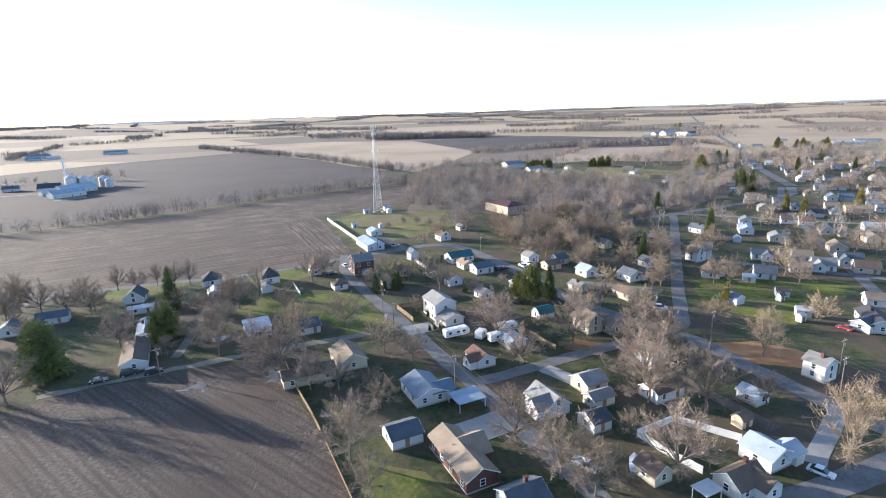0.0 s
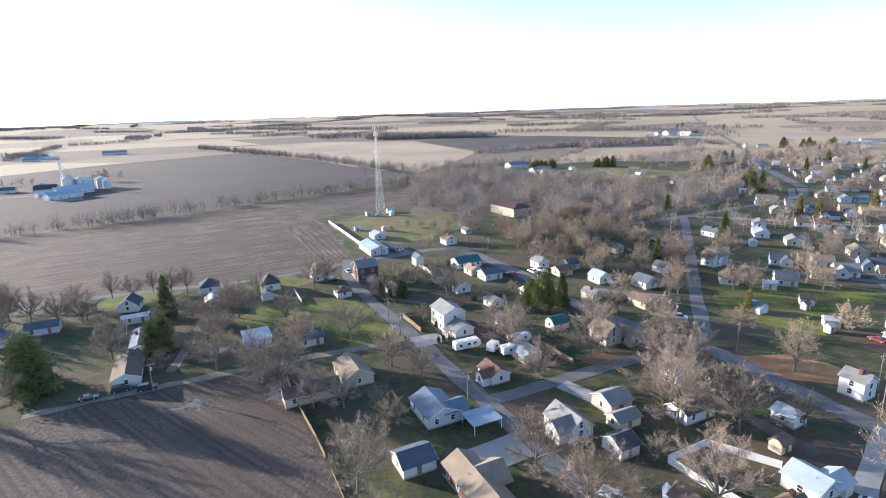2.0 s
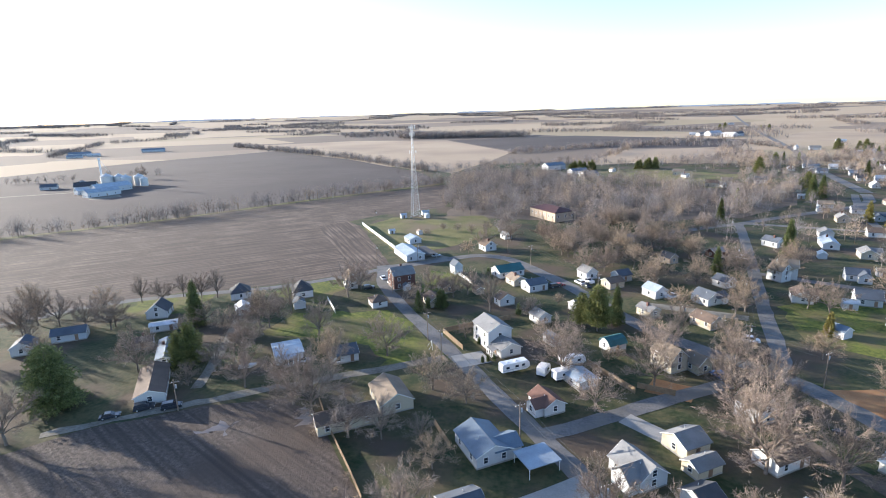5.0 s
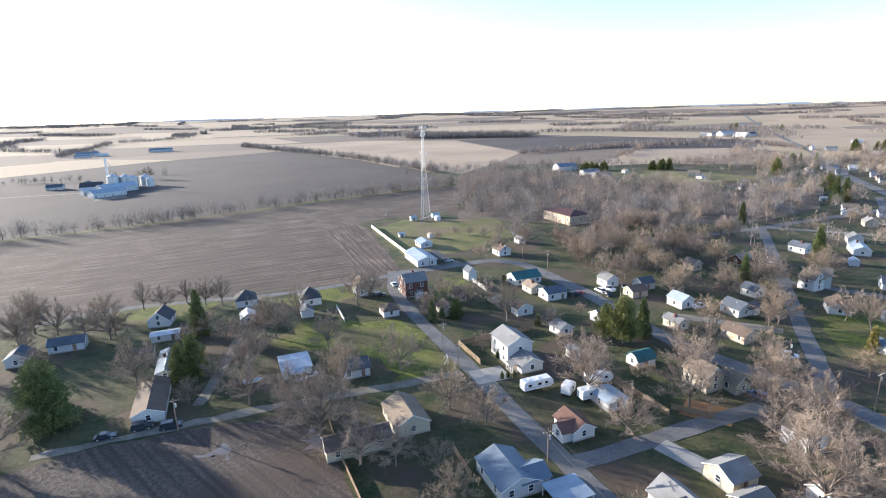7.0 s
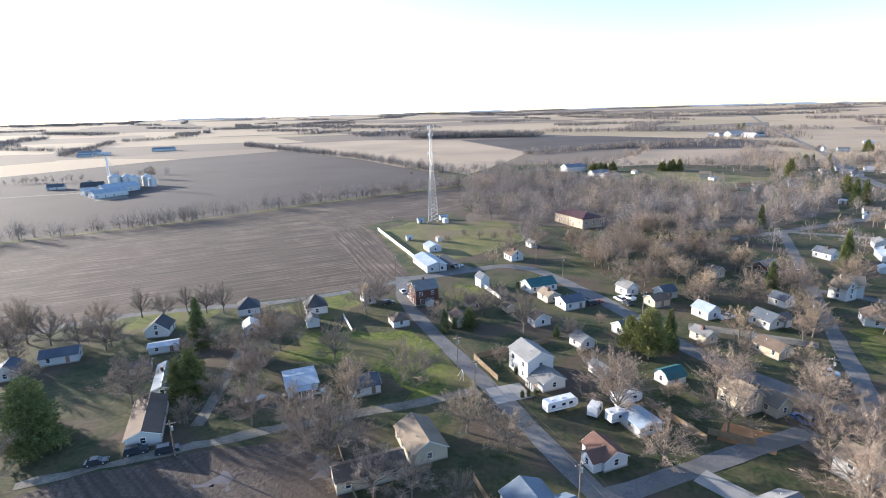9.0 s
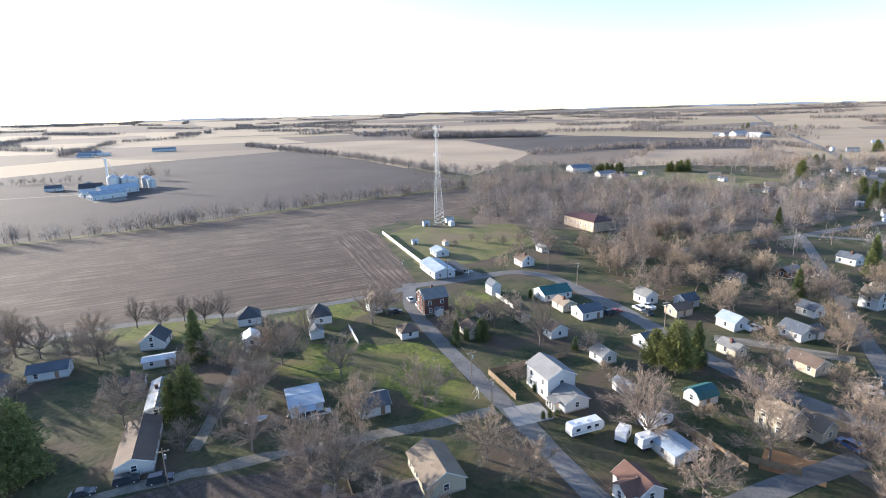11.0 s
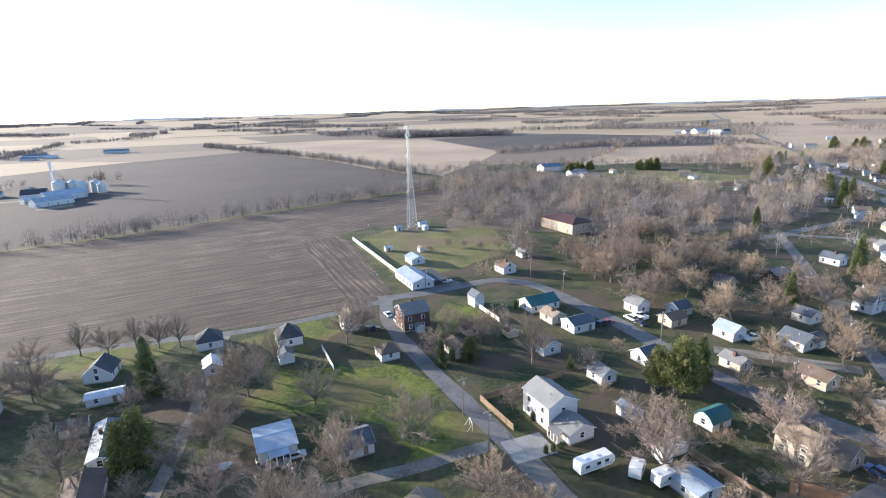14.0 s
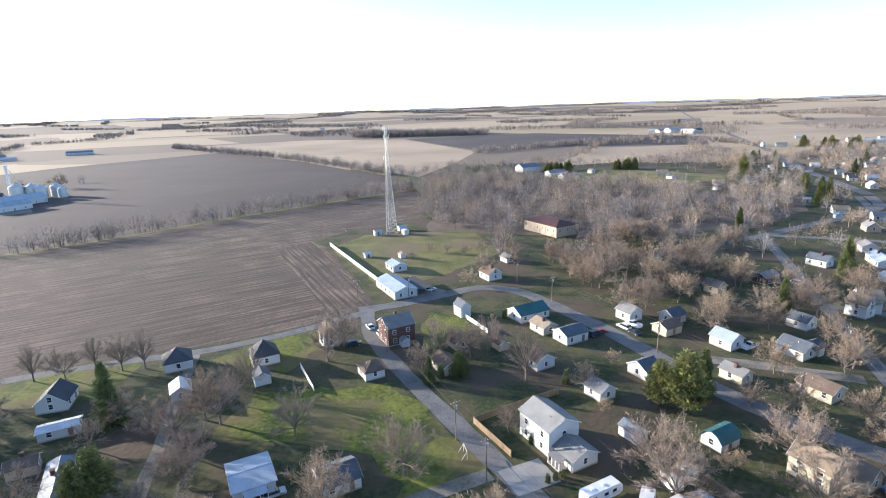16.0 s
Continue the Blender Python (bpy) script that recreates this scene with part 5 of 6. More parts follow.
# ---------- lattice tower ----------
def tower(x, y, height=61.0, b=3.9, t=0.8):
    T = empty("radio_tower", pose(x, y, 0, 0, 0, 20))
    C = [(math.cos(radians(90 + 120 * k)), math.sin(radians(90 + 120 * k))) for k in range(3)]

    def at(k, z):
        w = b + (t - b) * min(z / (height * 0.75), 1)
        return (C[k][0] * w, C[k][1] * w, z)

    for k in range(3):
        part("leg", mesh("leg", *join(*[tube(at(k, z0), at(k, z1), 0.11, 0.10, 6) for z0, z1 in ((0, height * 0.75), (height * 0.75, height))]), M["steel"]), T)
    n = 24
    for i in range(n):
        z0, z1 = height * i / n, height * (i + 1) / n
        for k in range(3):
            j = (k + 1) % 3
            for p, q, r in ((at(k, z0), at(j, z1), 0.055), (at(j, z0), at(k, z1), 0.055), (at(k, z1), at(j, z1), 0.045)):
                part("brace", mesh("brace", *tube(p, q, r, r, 4, False), M["steel"]), T)
    for z, w in ((height - 1, 2.2), (height - 5.5, 1.6), (height * 0.72, 2.4)):
        part("antenna_mount", mesh("antenna_mount", *join(*[tube((0, 0, z), (C[k][0] * w, C[k][1] * w, z), 0.05, 0.05, 4) for k in range(3)]), M["steel"]), T)
        for k in range(3):
            part("antenna", mesh("antenna", *box(C[k][0] * w - 0.18, C[k][1] * w - 0.12, z - 1.0, C[k][0] * w + 0.18, C[k][1] * w + 0.12, z + 1.0), M["trim"]), T)
    part("lightning_rod", mesh("lightning_rod", *tube((0, 0, height - 2), (0, 0, height + 2), 0.05, 0.02, 5), M["steel"]), T)
    for k in range(3):
        cx, cy, _ = at(k, 0)
        part("footing", mesh("footing", *box(cx - 0.7, cy - 0.7, -0.2, cx + 0.7, cy + 0.7, 0.4), M["concrete"]), T)
    return tagged(T, "tall galvanised steel lattice radio tower in a fenced yard", "tower")


tower(-46.5, 385)


# ---------- vehicles ----------
def car(x, y, yaw, colour="white", kind="car"):
    L, W, Hh = {"car": (4.6, 1.8, 1.45), "suv": (4.8, 1.95, 1.8), "pickup": (5.6, 2.0, 1.85)}[kind]
    C = empty({"car": "car", "suv": "car", "pickup": "pickup_truck"}[kind], pose(x, y, 0.06, 0, 0, yaw))
    hl, b, s = L / 2, 0.32, Hh * 0.54
    body = [(-hl, b), (-hl + 0.1, b - 0.08), (hl - 0.1, b - 0.08), (hl, b), (hl, s * 0.8), (hl - 0.25, s - 0.05), (0.9, s + 0.02), (-hl + 0.15, s + 0.02), (-hl, s * 0.85)]

    def side(profile, w, taper=0.0):
        V, F = prism(profile, -w / 2, w / 2)
        out = []
        for a, u, z in V:
            f = 1 - taper * max(0, (z - s) / (Hh - s))
            out.append((u, -a * f, z))
        return out, F

    part("body", mesh("body", *side(body, W), CAR[colour]), C)
    if kind == "pickup":
        cab = [(-0.5, s), (1.35, s), (0.75, Hh), (-0.4, Hh)]
        for sd in (-1, 1):
            part("bed_side", mesh("bed_side", *box(-hl, sd * W / 2 - 0.05, s, -0.5, sd * W / 2 + 0.05, s + 0.35), CAR[colour]), C)
        part("tailgate", mesh("tailgate", *box(-hl, -W / 2, s, -hl + 0.08, W / 2, s + 0.35), CAR[colour]), C)
    elif kind == "suv":
        cab = [(-hl + 0.1, s), (1.25, s), (0.55, Hh), (-hl + 0.35, Hh)]
    else:
        cab = [(-hl + 0.5, s), (1.2, s), (0.4, Hh), (-hl + 1.25, Hh)]
    part("glasshouse", mesh("glasshouse", *side([(u, z - 0.06 if z == Hh else z) for u, z in cab], W - 0.12, 0.18), M["glass"]), C, label="dark car windows")
    u0, u1 = cab[3][0] + 0.05, cab[2][0] - 0.05
    part("roof", mesh("roof", *box(u0, -W * 0.4, Hh - 0.09, u1, W * 0.4, Hh), CAR[colour]), C)
    for sx in (-1, 1):
        for sy in (-1, 1):
            w = part("wheel", mesh("wheel", *tube((sx * hl * 0.62, sy * (W / 2 - 0.2), 0.33), (sx * hl * 0.62, sy * (W / 2 + 0.03), 0.33), 0.33, 0.33, 14), M["rubber"]), C)
            part("rim", mesh("rim", *tube((sx * hl * 0.62, sy * (W / 2 + 0.02), 0.33), (sx * hl * 0.62, sy * (W / 2 + 0.05), 0.33), 0.2, 0.18, 10), M["steel"]), w)
    for sy in (-1, 1):
        part("headlight", mesh("headlight", *box(hl - 0.06, sy * W * 0.36 - 0.18, s * 0.66, hl + 0.02, sy * W * 0.36 + 0.18, s * 0.82), M["trim"]), C)
    nm = {"car": "sedan car", "suv": "sport utility car", "pickup": "pickup truck"}[kind]
    return tagged(C, f"parked {colour} {nm} with dark windows", "car", "parked vehicles")


def camper(x, y, yaw, length=8.6):
    R = empty("travel_trailer", pose(x, y, 0.06, 0, 0, yaw))
    hl = length / 2
    V, F = prism([(-hl, 0.7), (hl - 0.9, 0.55), (hl, 1.1), (hl - 0.1, 2.3), (hl - 0.7, 3.0), (-hl + 0.3, 3.05), (-hl, 2.7)], -1.2, 1.2)
    part("body", mesh("body", [(u, -a, z) for a, u, z in V], F, CAR["white"]), R)
    for sy in (-1, 1):
        part("stripe", mesh("stripe", *box(-hl + 0.3, sy * 1.21 - 0.012, 1.15, hl - 0.8, sy * 1.21 + 0.012, 1.35), CAR["silver"]), R)
        for u in [w for w in (-2.6, 0.2, 2.2) if abs(w) < hl - 1.1]:
            part("window", mesh("window", *box(u - 0.5, sy * 1.22 - 0.015, 1.6, u + 0.5, sy * 1.22 + 0.015, 2.25), M["glass"]), R)
        for u in (-0.9, -1.7):
            part("wheel", mesh("wheel", *tube((u, sy * 0.95, 0.35), (u, sy * 1.22, 0.35), 0.35, 0.35, 14), M["rubber"]), R)
    part("door", mesh("door", *box(1.0, -1.24, 0.7, 1.65, -1.2, 2.5), M["trim"]), R)
    for u in (-2.2, 0.4):
        part("roof_vent", mesh("roof_vent", *box(u - 0.3, -0.3, 3.0, u + 0.3, 0.3, 3.2), M["trim"]), R)
    part("drawbar", mesh("drawbar", *join(tube((hl - 0.9, 0.6, 0.6), (hl + 1.0, 0, 0.55), 0.06, 0.06), tube((hl - 0.9, -0.6, 0.6), (hl + 1.0, 0, 0.55), 0.06, 0.06), tube((hl + 0.8, 0, 0), (hl + 0.8, 0, 0.8), 0.05, 0.05)), M["wire"]), R)
    return tagged(R, "white travel trailer with grey stripe parked on gravel", "trailer", "parked vehicles")


def boat(x, y, yaw):
    B = empty("boat", pose(x, y, 0.35, 0, 0, yaw))
    V = [(-2.5, -0.9, 0.7), (1.2, -0.95, 0.75), (2.9, 0, 0.95), (1.2, 0.95, 0.75), (-2.5, 0.9, 0.7), (-2.4, -0.6, 0), (1.0, -0.55, 0), (2.3, 0, 0.2), (1.0, 0.55, 0), (-2.4, 0.6, 0)]
    part("hull", mesh("hull", V, [(0, 5, 6, 1), (1, 6, 7, 2), (2, 7, 8, 3), (3, 8, 9, 4), (4, 9, 5, 0), (5, 9, 8, 7, 6)], CAR["white"]), B)
    part("cover", mesh("cover", V[:5] + [(-2.3, 0, 1.05), (1.0, 0, 1.25)], [(0, 1, 6, 5), (1, 2, 6), (2, 3, 6), (3, 4, 5, 6), (4, 0, 5)], CAR["silver"]), B)
    part("trailer_frame", mesh("trailer_frame", *join(box(-2.4, -0.5, -0.12, 3.4, -0.42, 0), box(-2.4, 0.42, -0.12, 3.4, 0.5, 0)), M["wire"]), B)
    for sy in (-1, 1):
        part("wheel", mesh("wheel", *tube((-0.6, sy * 0.9, -0.05), (-0.6, sy * 1.1, -0.05), 0.3, 0.3, 12), M["rubber"]), B)
    return tagged(B, "white covered boat on a road trailer", "boat", "parked vehicles")


def carport(x, y, yaw, L, W, roof="metal", label="open carport with pale flat metal roof"):
    C = empty("carport", pose(x, y, 0, 0, 0, yaw))
    part("roof", mesh("roof", *box(-L / 2, -W / 2, 2.4, L / 2, W / 2, 2.55), ROOF[roof]), C)
    for sx in (-1, 1):
        for sy in (-1, 1):
            part("post", mesh("post", *box(sx * (L / 2 - 0.3) - 0.06, sy * (W / 2 - 0.3) - 0.06, -0.2, sx * (L / 2 - 0.3) + 0.06, sy * (W / 2 - 0.3) + 0.06, 2.4), M["trim"]), C)
    return tagged(C, label, "carport")


def goal_frame(x, y, yaw):
    G = empty("goal_frame", pose(x, y, 0, 0, 0, yaw))
    for u in (-1.4, 1.4):
        part("post", mesh("post", *tube((u, 0, -0.2), (u, 0, 1.9), 0.06, 0.06, 6), M["trim"]), G)
        part("stay", mesh("stay", *tube((u, 0, 1.9), (u, 1.2, 0), 0.04, 0.04, 6), M["trim"]), G)
    part("crossbar", mesh("crossbar", *tube((-1.4, 0, 1.9), (1.4, 0, 1.9), 0.06, 0.06, 6), M["trim"]), G)
    return tagged(G, "small white goal frame on lawn", "goal")


carport(-31.5, 283.5, 115.5, 17, 7, "charcoal", "open dark lean-to shelter beside metal workshop")


car(-96.3, 135.7, 25, "dark", "car")
car(-90.0, 139.6, 25, "dark", "suv")
car(-83.3, 140.2, 25, "dark", "suv")
car(27.2, 93.0, -40, "white", "pickup")
car(71.4, 89.0, -50, "white", "car")
car(75.8, 177.7, -20, "white", "suv")
car(124.7, 155.6, 115, "red", "car")
car(129.0, 154.0, 115, "silver", "car")
car(3.1, 122.1, 30, "dark", "car")
car(133.4, 155.4, 115, "blue", "suv")
car(71.5, 128.8, 115, "dark", "car")
car(-46.5, 244.8, 115, "white", "car")
car(-42.1, 237.5, -65, "white", "suv")
car(-50.3, 231.6, 25, "dark", "suv")
car(-25.5, 280.5, 25, "silver", "car")
car(25.2, 230.7, 25, "dark", "suv")
car(27.3, 232.2, 25, "red", "car")
car(36.0, 235.2, 115, "white", "suv")
car(39.7, 236.6, 115, "white", "pickup")
car(37.5, 230.6, 115, "dark", "car")
car(66.5, 217.1, 25, "white", "pickup")
car(116.0, 269.0, 115, "white", "suv")
car(56.8, 155.6, 115, "blue", "suv")
car(-61.0, 164.6, 25, "dark", "car")
car(-58.0, 165.4, 25, "silver", "car")
car(-63.6, 164.4, 25, "dark", "car")
camper(3.4, 159.4, 25.5)
camper(11.1, 157.1, 60, 4.2)
camper(15.4, 154.5, 25, 4.6)
camper(17.5, 161.6, 100, 4.4)
camper(20.9, 163.1, 25, 5.0)
boat(-72.6, 161.5, 20)
goal_frame(-20.4, 174.5, 100)
boat(36.8, 93.1, 70)
carport(46.5, 83.2, 25.5, 4.5, 3.5, "white", "small open carport with white roof")
plant(BUSH, -32.9, 113.9, 0.6, 30)
plant(BUSH, -34.3, 109.8, 0.5, 30)
plant(BUSH, -29.8, 107.3, 0.5, 30)
plant(BUSH, -43.9, 128.5, 0.6, 30)
carport(4.7, 118.4, 25.5, 7.5, 6.5)


# ---------- poles, wires, fences ----------
def utility_pole(x, y, yaw, h=10.0):
    U = empty("utility_pole", pose(x, y, 0, 0, 0, yaw))
    part("pole", mesh("pole", *tube((0, 0, -0.3), (0, 0, h), 0.16, 0.11, 8), M["pole"]), U)
    part("crossarm", mesh("crossarm", *box(-1.2, -0.06, h - 0.9, 1.2, 0.06, h - 0.75), M["pole"]), U)
    for u in (-1.05, -0.4, 0.4, 1.05):
        part("insulator", mesh("insulator", *tube((u, 0, h - 0.75), (u, 0, h - 0.55), 0.05, 0.04, 6), M["trim"]), U)
    part("transformer", mesh("transformer", *tube((0.32, 0, h - 2.4), (0.32, 0, h - 1.5), 0.22, 0.22, 10), M["steel"]), U)
    return tagged(U, "weathered timber utility pole with crossarm", "pole", "utility poles")


def wires(a, b, h=9.4, yaw=0.0):
    """Three sagging lines between two poles, each one unbroken tube."""
    P = empty("power_line", pose(a[0], a[1], 0))
    c = Vector((math.cos(radians(yaw)), math.sin(radians(yaw)), 0))
    o = Vector((a[0], a[1], 0))
    for off, dz in ((-1.05, 0), (1.05, 0), (0.15, -1.6)):
        p, q = Vector((*a, h + dz)) + c * off - o, Vector((*b, h + dz)) + c * off - o
        V, F = [], []
        for i in range(11):
            t = i / 10
            r = p.lerp(q, t) - Vector((0, 0, 3.6 * t * (1 - t)))
            for k in range(3):
                V.append(tuple(r + (c * math.cos(2.094 * k) + Vector((0, 0, math.sin(2.094 * k)))) * 0.018))
            if i:
                F += [(3 * i - 3 + k, 3 * i - 3 + (k + 1) % 3, 3 * i + (k + 1) % 3, 3 * i + k) for k in range(3)]
        part("wire", mesh("wire", V, F, M["wire"]), P)
    return tagged(P, "thin sagging dark overhead power lines", "wire")


def pole_run(pts, yaw):
    for p in pts:
        utility_pole(p[0], p[1], yaw)
    for a, b in zip(pts, pts[1:]):
        wires(a, b, 9.4, yaw)


pole_run([(-53, 268), (-39.5, 225), (-22, 180), (2, 126), (14, 101), (30, 66)], 25.5)
pole_run([(58, 184), (80, 150), (96, 118), (112, 84)], 28)
pole_run([(10, 284), (19, 262), (39, 217), (58, 184)], 25)
pole_run([(70, 168), (88, 208), (107, 254), (131, 312)], -22)
utility_pole(-81, 139, 25, 8.5)
utility_pole(-17, 166, 25, 10)
utility_pole(-55, 153, 25, 8)
utility_pole(103, 128, 25, 10)
utility_pole(-70, 365, 25, 9)
utility_pole(-34, 273, 25, 9)


def fence(name, pts, h, material, label, board=2.4):
    """A closed board fence: a post and a panel for each bay."""
    Fn = empty(name, pose(pts[0][0], pts[0][1], 0))
    o = Vector((*pts[0], 0))
    post = mesh("post", *box(-0.06, -0.06, -0.2, 0.06, 0.06, h + 0.1), material)
    outline = [(0.0, -0.02)]
    for i in range(8):
        u0, u1, dy = i * board / 8, (i + 1) * board / 8, (-0.02 if i % 2 else -0.045)
        outline += [(u0 + 0.012, dy), (u1 - 0.012, dy), (u1, -0.01)]
    outline += [(board, 0.03), (0.0, 0.03)]
    n_ = len(outline)
    boards = mesh("panel", [(a, b, 0.06) for a, b in outline] + [(a, b, h) for a, b in outline],
                  [tuple(range(n_))[::-1], tuple(range(n_, 2 * n_))] + [(i, (i + 1) % n_, n_ + (i + 1) % n_, n_ + i) for i in range(n_)], material)
    for a, b in zip(pts, pts[1:]):
        a, b = Vector((*a, 0)), Vector((*b, 0))
        n = max(1, round((b - a).length / board))
        yaw = math.degrees(math.atan2(b.y - a.y, b.x - a.x))
        k = (b - a).length / (n * board)
        for i in range(n):
            p = a.lerp(b, i / n) - o
            m = pose(p.x, p.y, 0, 0, 0, yaw)
            part("post", post, Fn, m)
            part("panel", boards, Fn, m @ Matrix.Diagonal((k, 1, 1, 1)))
        p = b - o
        part("post", post, Fn, pose(p.x, p.y, 0, 0, 0, yaw))
    return tagged(Fn, label, "fence")


fence("white_fence", [(-78, 360), (-37.5, 272.5)], 1.9, M["trim"], "long white board fence along stubble field")
fence("wood_fence", [(-17.5, 186), (-11, 173)], 1.7, M["wood"], "tan timber board fence along street")
fence("wood_fence", [(-17.5, 186), (-6, 192), (5, 197)], 1.7, M["wood"], "tan timber board fence behind yard")
fence("wood_fence", [(-46.5, 143), (-40, 129), (-33, 116), (-29, 108)], 1.3, M["wood"], "weathered timber fence along ploughed plot")
fence("wire_fence", [(-27, 104), (-19, 87), (-10, 68)], 0.7, M["wood"], "low weathered fence beside ploughed plot")
fence("white_fence", [(41, 103), (44, 97), (49, 90)], 1.8, M["trim"], "white board fence round yard")
fence("white_fence", [(41, 103), (51, 108), (62, 100)], 1.8, M["trim"], "white board fence round yard")
fence("wood_fence", [(34, 150), (42, 146)], 1.6, M["wood"], "tan timber fence beside leaf bed")
fence("wood_fence", [(24, 163), (32.5, 147)], 1.8, M["wood"], "dark timber fence behind trailer home")
fence("wood_fence", [(-17, 133), (-13, 124)], 1.7, M["wood"], "tan timber fence beside blue-roofed house")
fence("white_fence", [(-16, 254), (-8, 236)], 1.6, M["trim"], "white board fence beside lawn")
fence("white_fence", [(-63.9, 218.1), (-57.7, 204.6)], 1.5, M["trim"], "leaning white board fence in yard")


# ---------- brick depot, farmsteads ----------
def depot(x, y, yaw, L, W, h):
    D = empty("depot_building", pose(x, y, 0, 0, 0, yaw))
    part("wall", mesh("wall", *box(-L / 2, -W / 2, -0.3, L / 2, W / 2, h), WALL["tan"]), D)
    V = [(-L / 2 - .5, -W / 2 - .5, h), (L / 2 + .5, -W / 2 - .5, h), (L / 2 + .5, W / 2 + .5, h), (-L / 2 - .5, W / 2 + .5, h), (-L / 2 + W * 0.4, 0, h + 2.2), (L / 2 - W * 0.4, 0, h + 2.2)]
    V += [(a, b, c - 0.3) for a, b, c in V[:4]]
    part("roof", mesh("roof", V, [(0, 1, 5, 4), (1, 2, 5), (2, 3, 4, 5), (3, 0, 4), (6, 9, 8, 7), (0, 6, 7, 1), (1, 7, 8, 2), (2, 8, 9, 3), (3, 9, 6, 0)], ROOF["maroon"]), D)
    for i in range(7):
        for sd in (-1, 1):
            part("pilaster", mesh("pilaster", *box(-L / 2 + i * L / 6 - 0.3, sd * W / 2 - 0.15, 0, -L / 2 + i * L / 6 + 0.3, sd * W / 2 + 0.15, h - 0.35), WALL["tan"]), D)
    for i in range(6):
        for sd in (-1, 1):
            wall_window(D, -L / 2 + (i + 0.5) * L / 6, sd * (W / 2 + 0.04), h * 0.55, 0)
    for i in range(3):
        for sx in (-1, 1):
            wall_window(D, sx * (L / 2 + 0.04), -W / 2 + (i + 0.5) * W / 3, h * 0.55, 90)
    part("door", mesh("door", *box(-1.6, -W / 2 - 0.08, 0, 1.6, -W / 2 + 0.05, 3.4), M["door"]), D)
    return tagged(D, "old cream-walled depot with maroon hipped roof", "building")


def grain_bin(x, y, r, h):
    G = empty("grain_bin", pose(x, y, 0))
    n = 20
    V, F = [], []
    levels = [i * h / 5 for i in range(6)]
    for z in levels:
        for i in range(n):
            a = 2 * math.pi * i / n
            V.append((r * math.cos(a), r * math.sin(a), z))
    for k in range(5):
        for i in range(n):
            j = (i + 1) % n
            F.append((k * n + i, k * n + j, (k + 1) * n + j, (k + 1) * n + i))
    part("shell", mesh("shell", V, F, M["steel"]), G)
    part("roof", mesh("roof", *tube((0, 0, h), (0, 0, h + r * 0.5), r * 1.04, r * 0.12, n), M["steel"]), G)
    part("hatch", mesh("hatch", *tube((0, 0, h + r * 0.5), (0, 0, h + r * 0.5 + 0.6), r * 0.13, r * 0.1, 8), M["steel"]), G)
    return tagged(G, "galvanised round grain bin on farmyard", "silo", "grain bins")


def grain_leg(x, y, h):
    G = empty("grain_elevator", pose(x, y, 0))
    part("shaft", mesh("shaft", *box(-0.7, -0.7, -0.2, 0.7, 0.7, h), M["trim"]), G)
    part("head", mesh("head", *box(-1.0, -1.0, h - 0.5, 1.0, 1.0, h + 1.2), M["trim"]), G)
    part("spout", mesh("spout", *tube((0, 0, h), (7, 3, h * 0.55), 0.2, 0.2, 6), M["steel"]), G)
    return tagged(G, "white grain elevator leg above farm bins", "elevator")


depot(45, 373, 118, 27, 16, 6)
grain_leg(-405, 585, 30)
for x, y, r, h in ((-397, 581, 6, 12), (-388, 588, 5.5, 11), (-379, 586, 5.5, 10), (-371, 596, 5, 10), (-362, 590, 4, 8)):
    grain_bin(x, y, r, h)
house(-374, 552, 60, 34, 16, 5, 3.5, "pale", "metal", "gable", False)
house(-362, 520, 60, 30, 12, 4.5, 3, "pale", "metal", "gable", False)
house(-406, 560, 25, 20, 13, 5, 4, "white", "charcoal", "gable", False)
house(-390, 532, 60, 12, 9, 4, 2.5, "white", "white", "gable", False)
house(-458, 575, 25, 15, 9, 3.2, 2.6, "white", "slate", "gable")
house(-440, 600, 115, 12, 8, 3.2, 2.6, "white", "grey", "gable")
plant(BARE[0], -405, 655, 1.2, 40)
strip("farm_yard", [(-345, 500), (-375, 540), (-395, 575)], 26, M["gravel"], 0.06, "pale gravel farmyard round the bins", "yard")
house(88, 657, 25.5, 24, 13, 5, 3.0, "pale", "blue", "gable", False)
house(107, 612, 25.5, 20, 9, 3.5, 2.2, "pale", "blue", "gable", False)
house(113, 585, 25.5, 18, 9, 3.2, 2.4, "white", "grey", "gable", False)
for i in range(9):
    plant(PINE[1], 104 + i * 3.6, 642 + (i % 3) * 4, 0.6 + 0.09 * (i % 4), i * 50)
for i in range(5):
    plant(PINE[1], 178 + i * 5, 640 + (i % 2) * 6, 0.75 + 0.07 * i, i * 70)
for x, y, k in ((258, 471, 0.80), (269, 480, 1.05), (509, 821, 1.30), (514, 819, 0.80), (532, 811, 1.05), (532, 798, 1.30), (545, 805, 0.80), (554, 788, 1.05), (559, 786, 1.30), (582, 787, 0.80), (669, 1558, 1.05), (678, 1549, 1.30), (742, 1488, 0.80), (740, 1445, 1.05), (281, 582, 1.30), (331, 666, 0.80), (340, 663, 1.05)):
    plant(PINE[1], x, y, k, x * 3)
house(520, 1247, 25.5, 34, 18, 6, 4.5, "white", "metal", "gable", False)
house(500, 1262, 25.5, 20, 12, 4, 3, "white", "grey", "gable", False)
house(530, 1195, 115.5, 30, 14, 5, 4, "white", "white", "gable", False)
house(556, 1215, 25.5, 26, 12, 5, 4, "pale", "slate", "gable", False)
house(464, 841, 25.5, 5, 4, 4, 3, "white", "white", "gable", False)
house(498, 750, 25.5, 40, 14, 4, 2, "white", "metal", "gable", False)
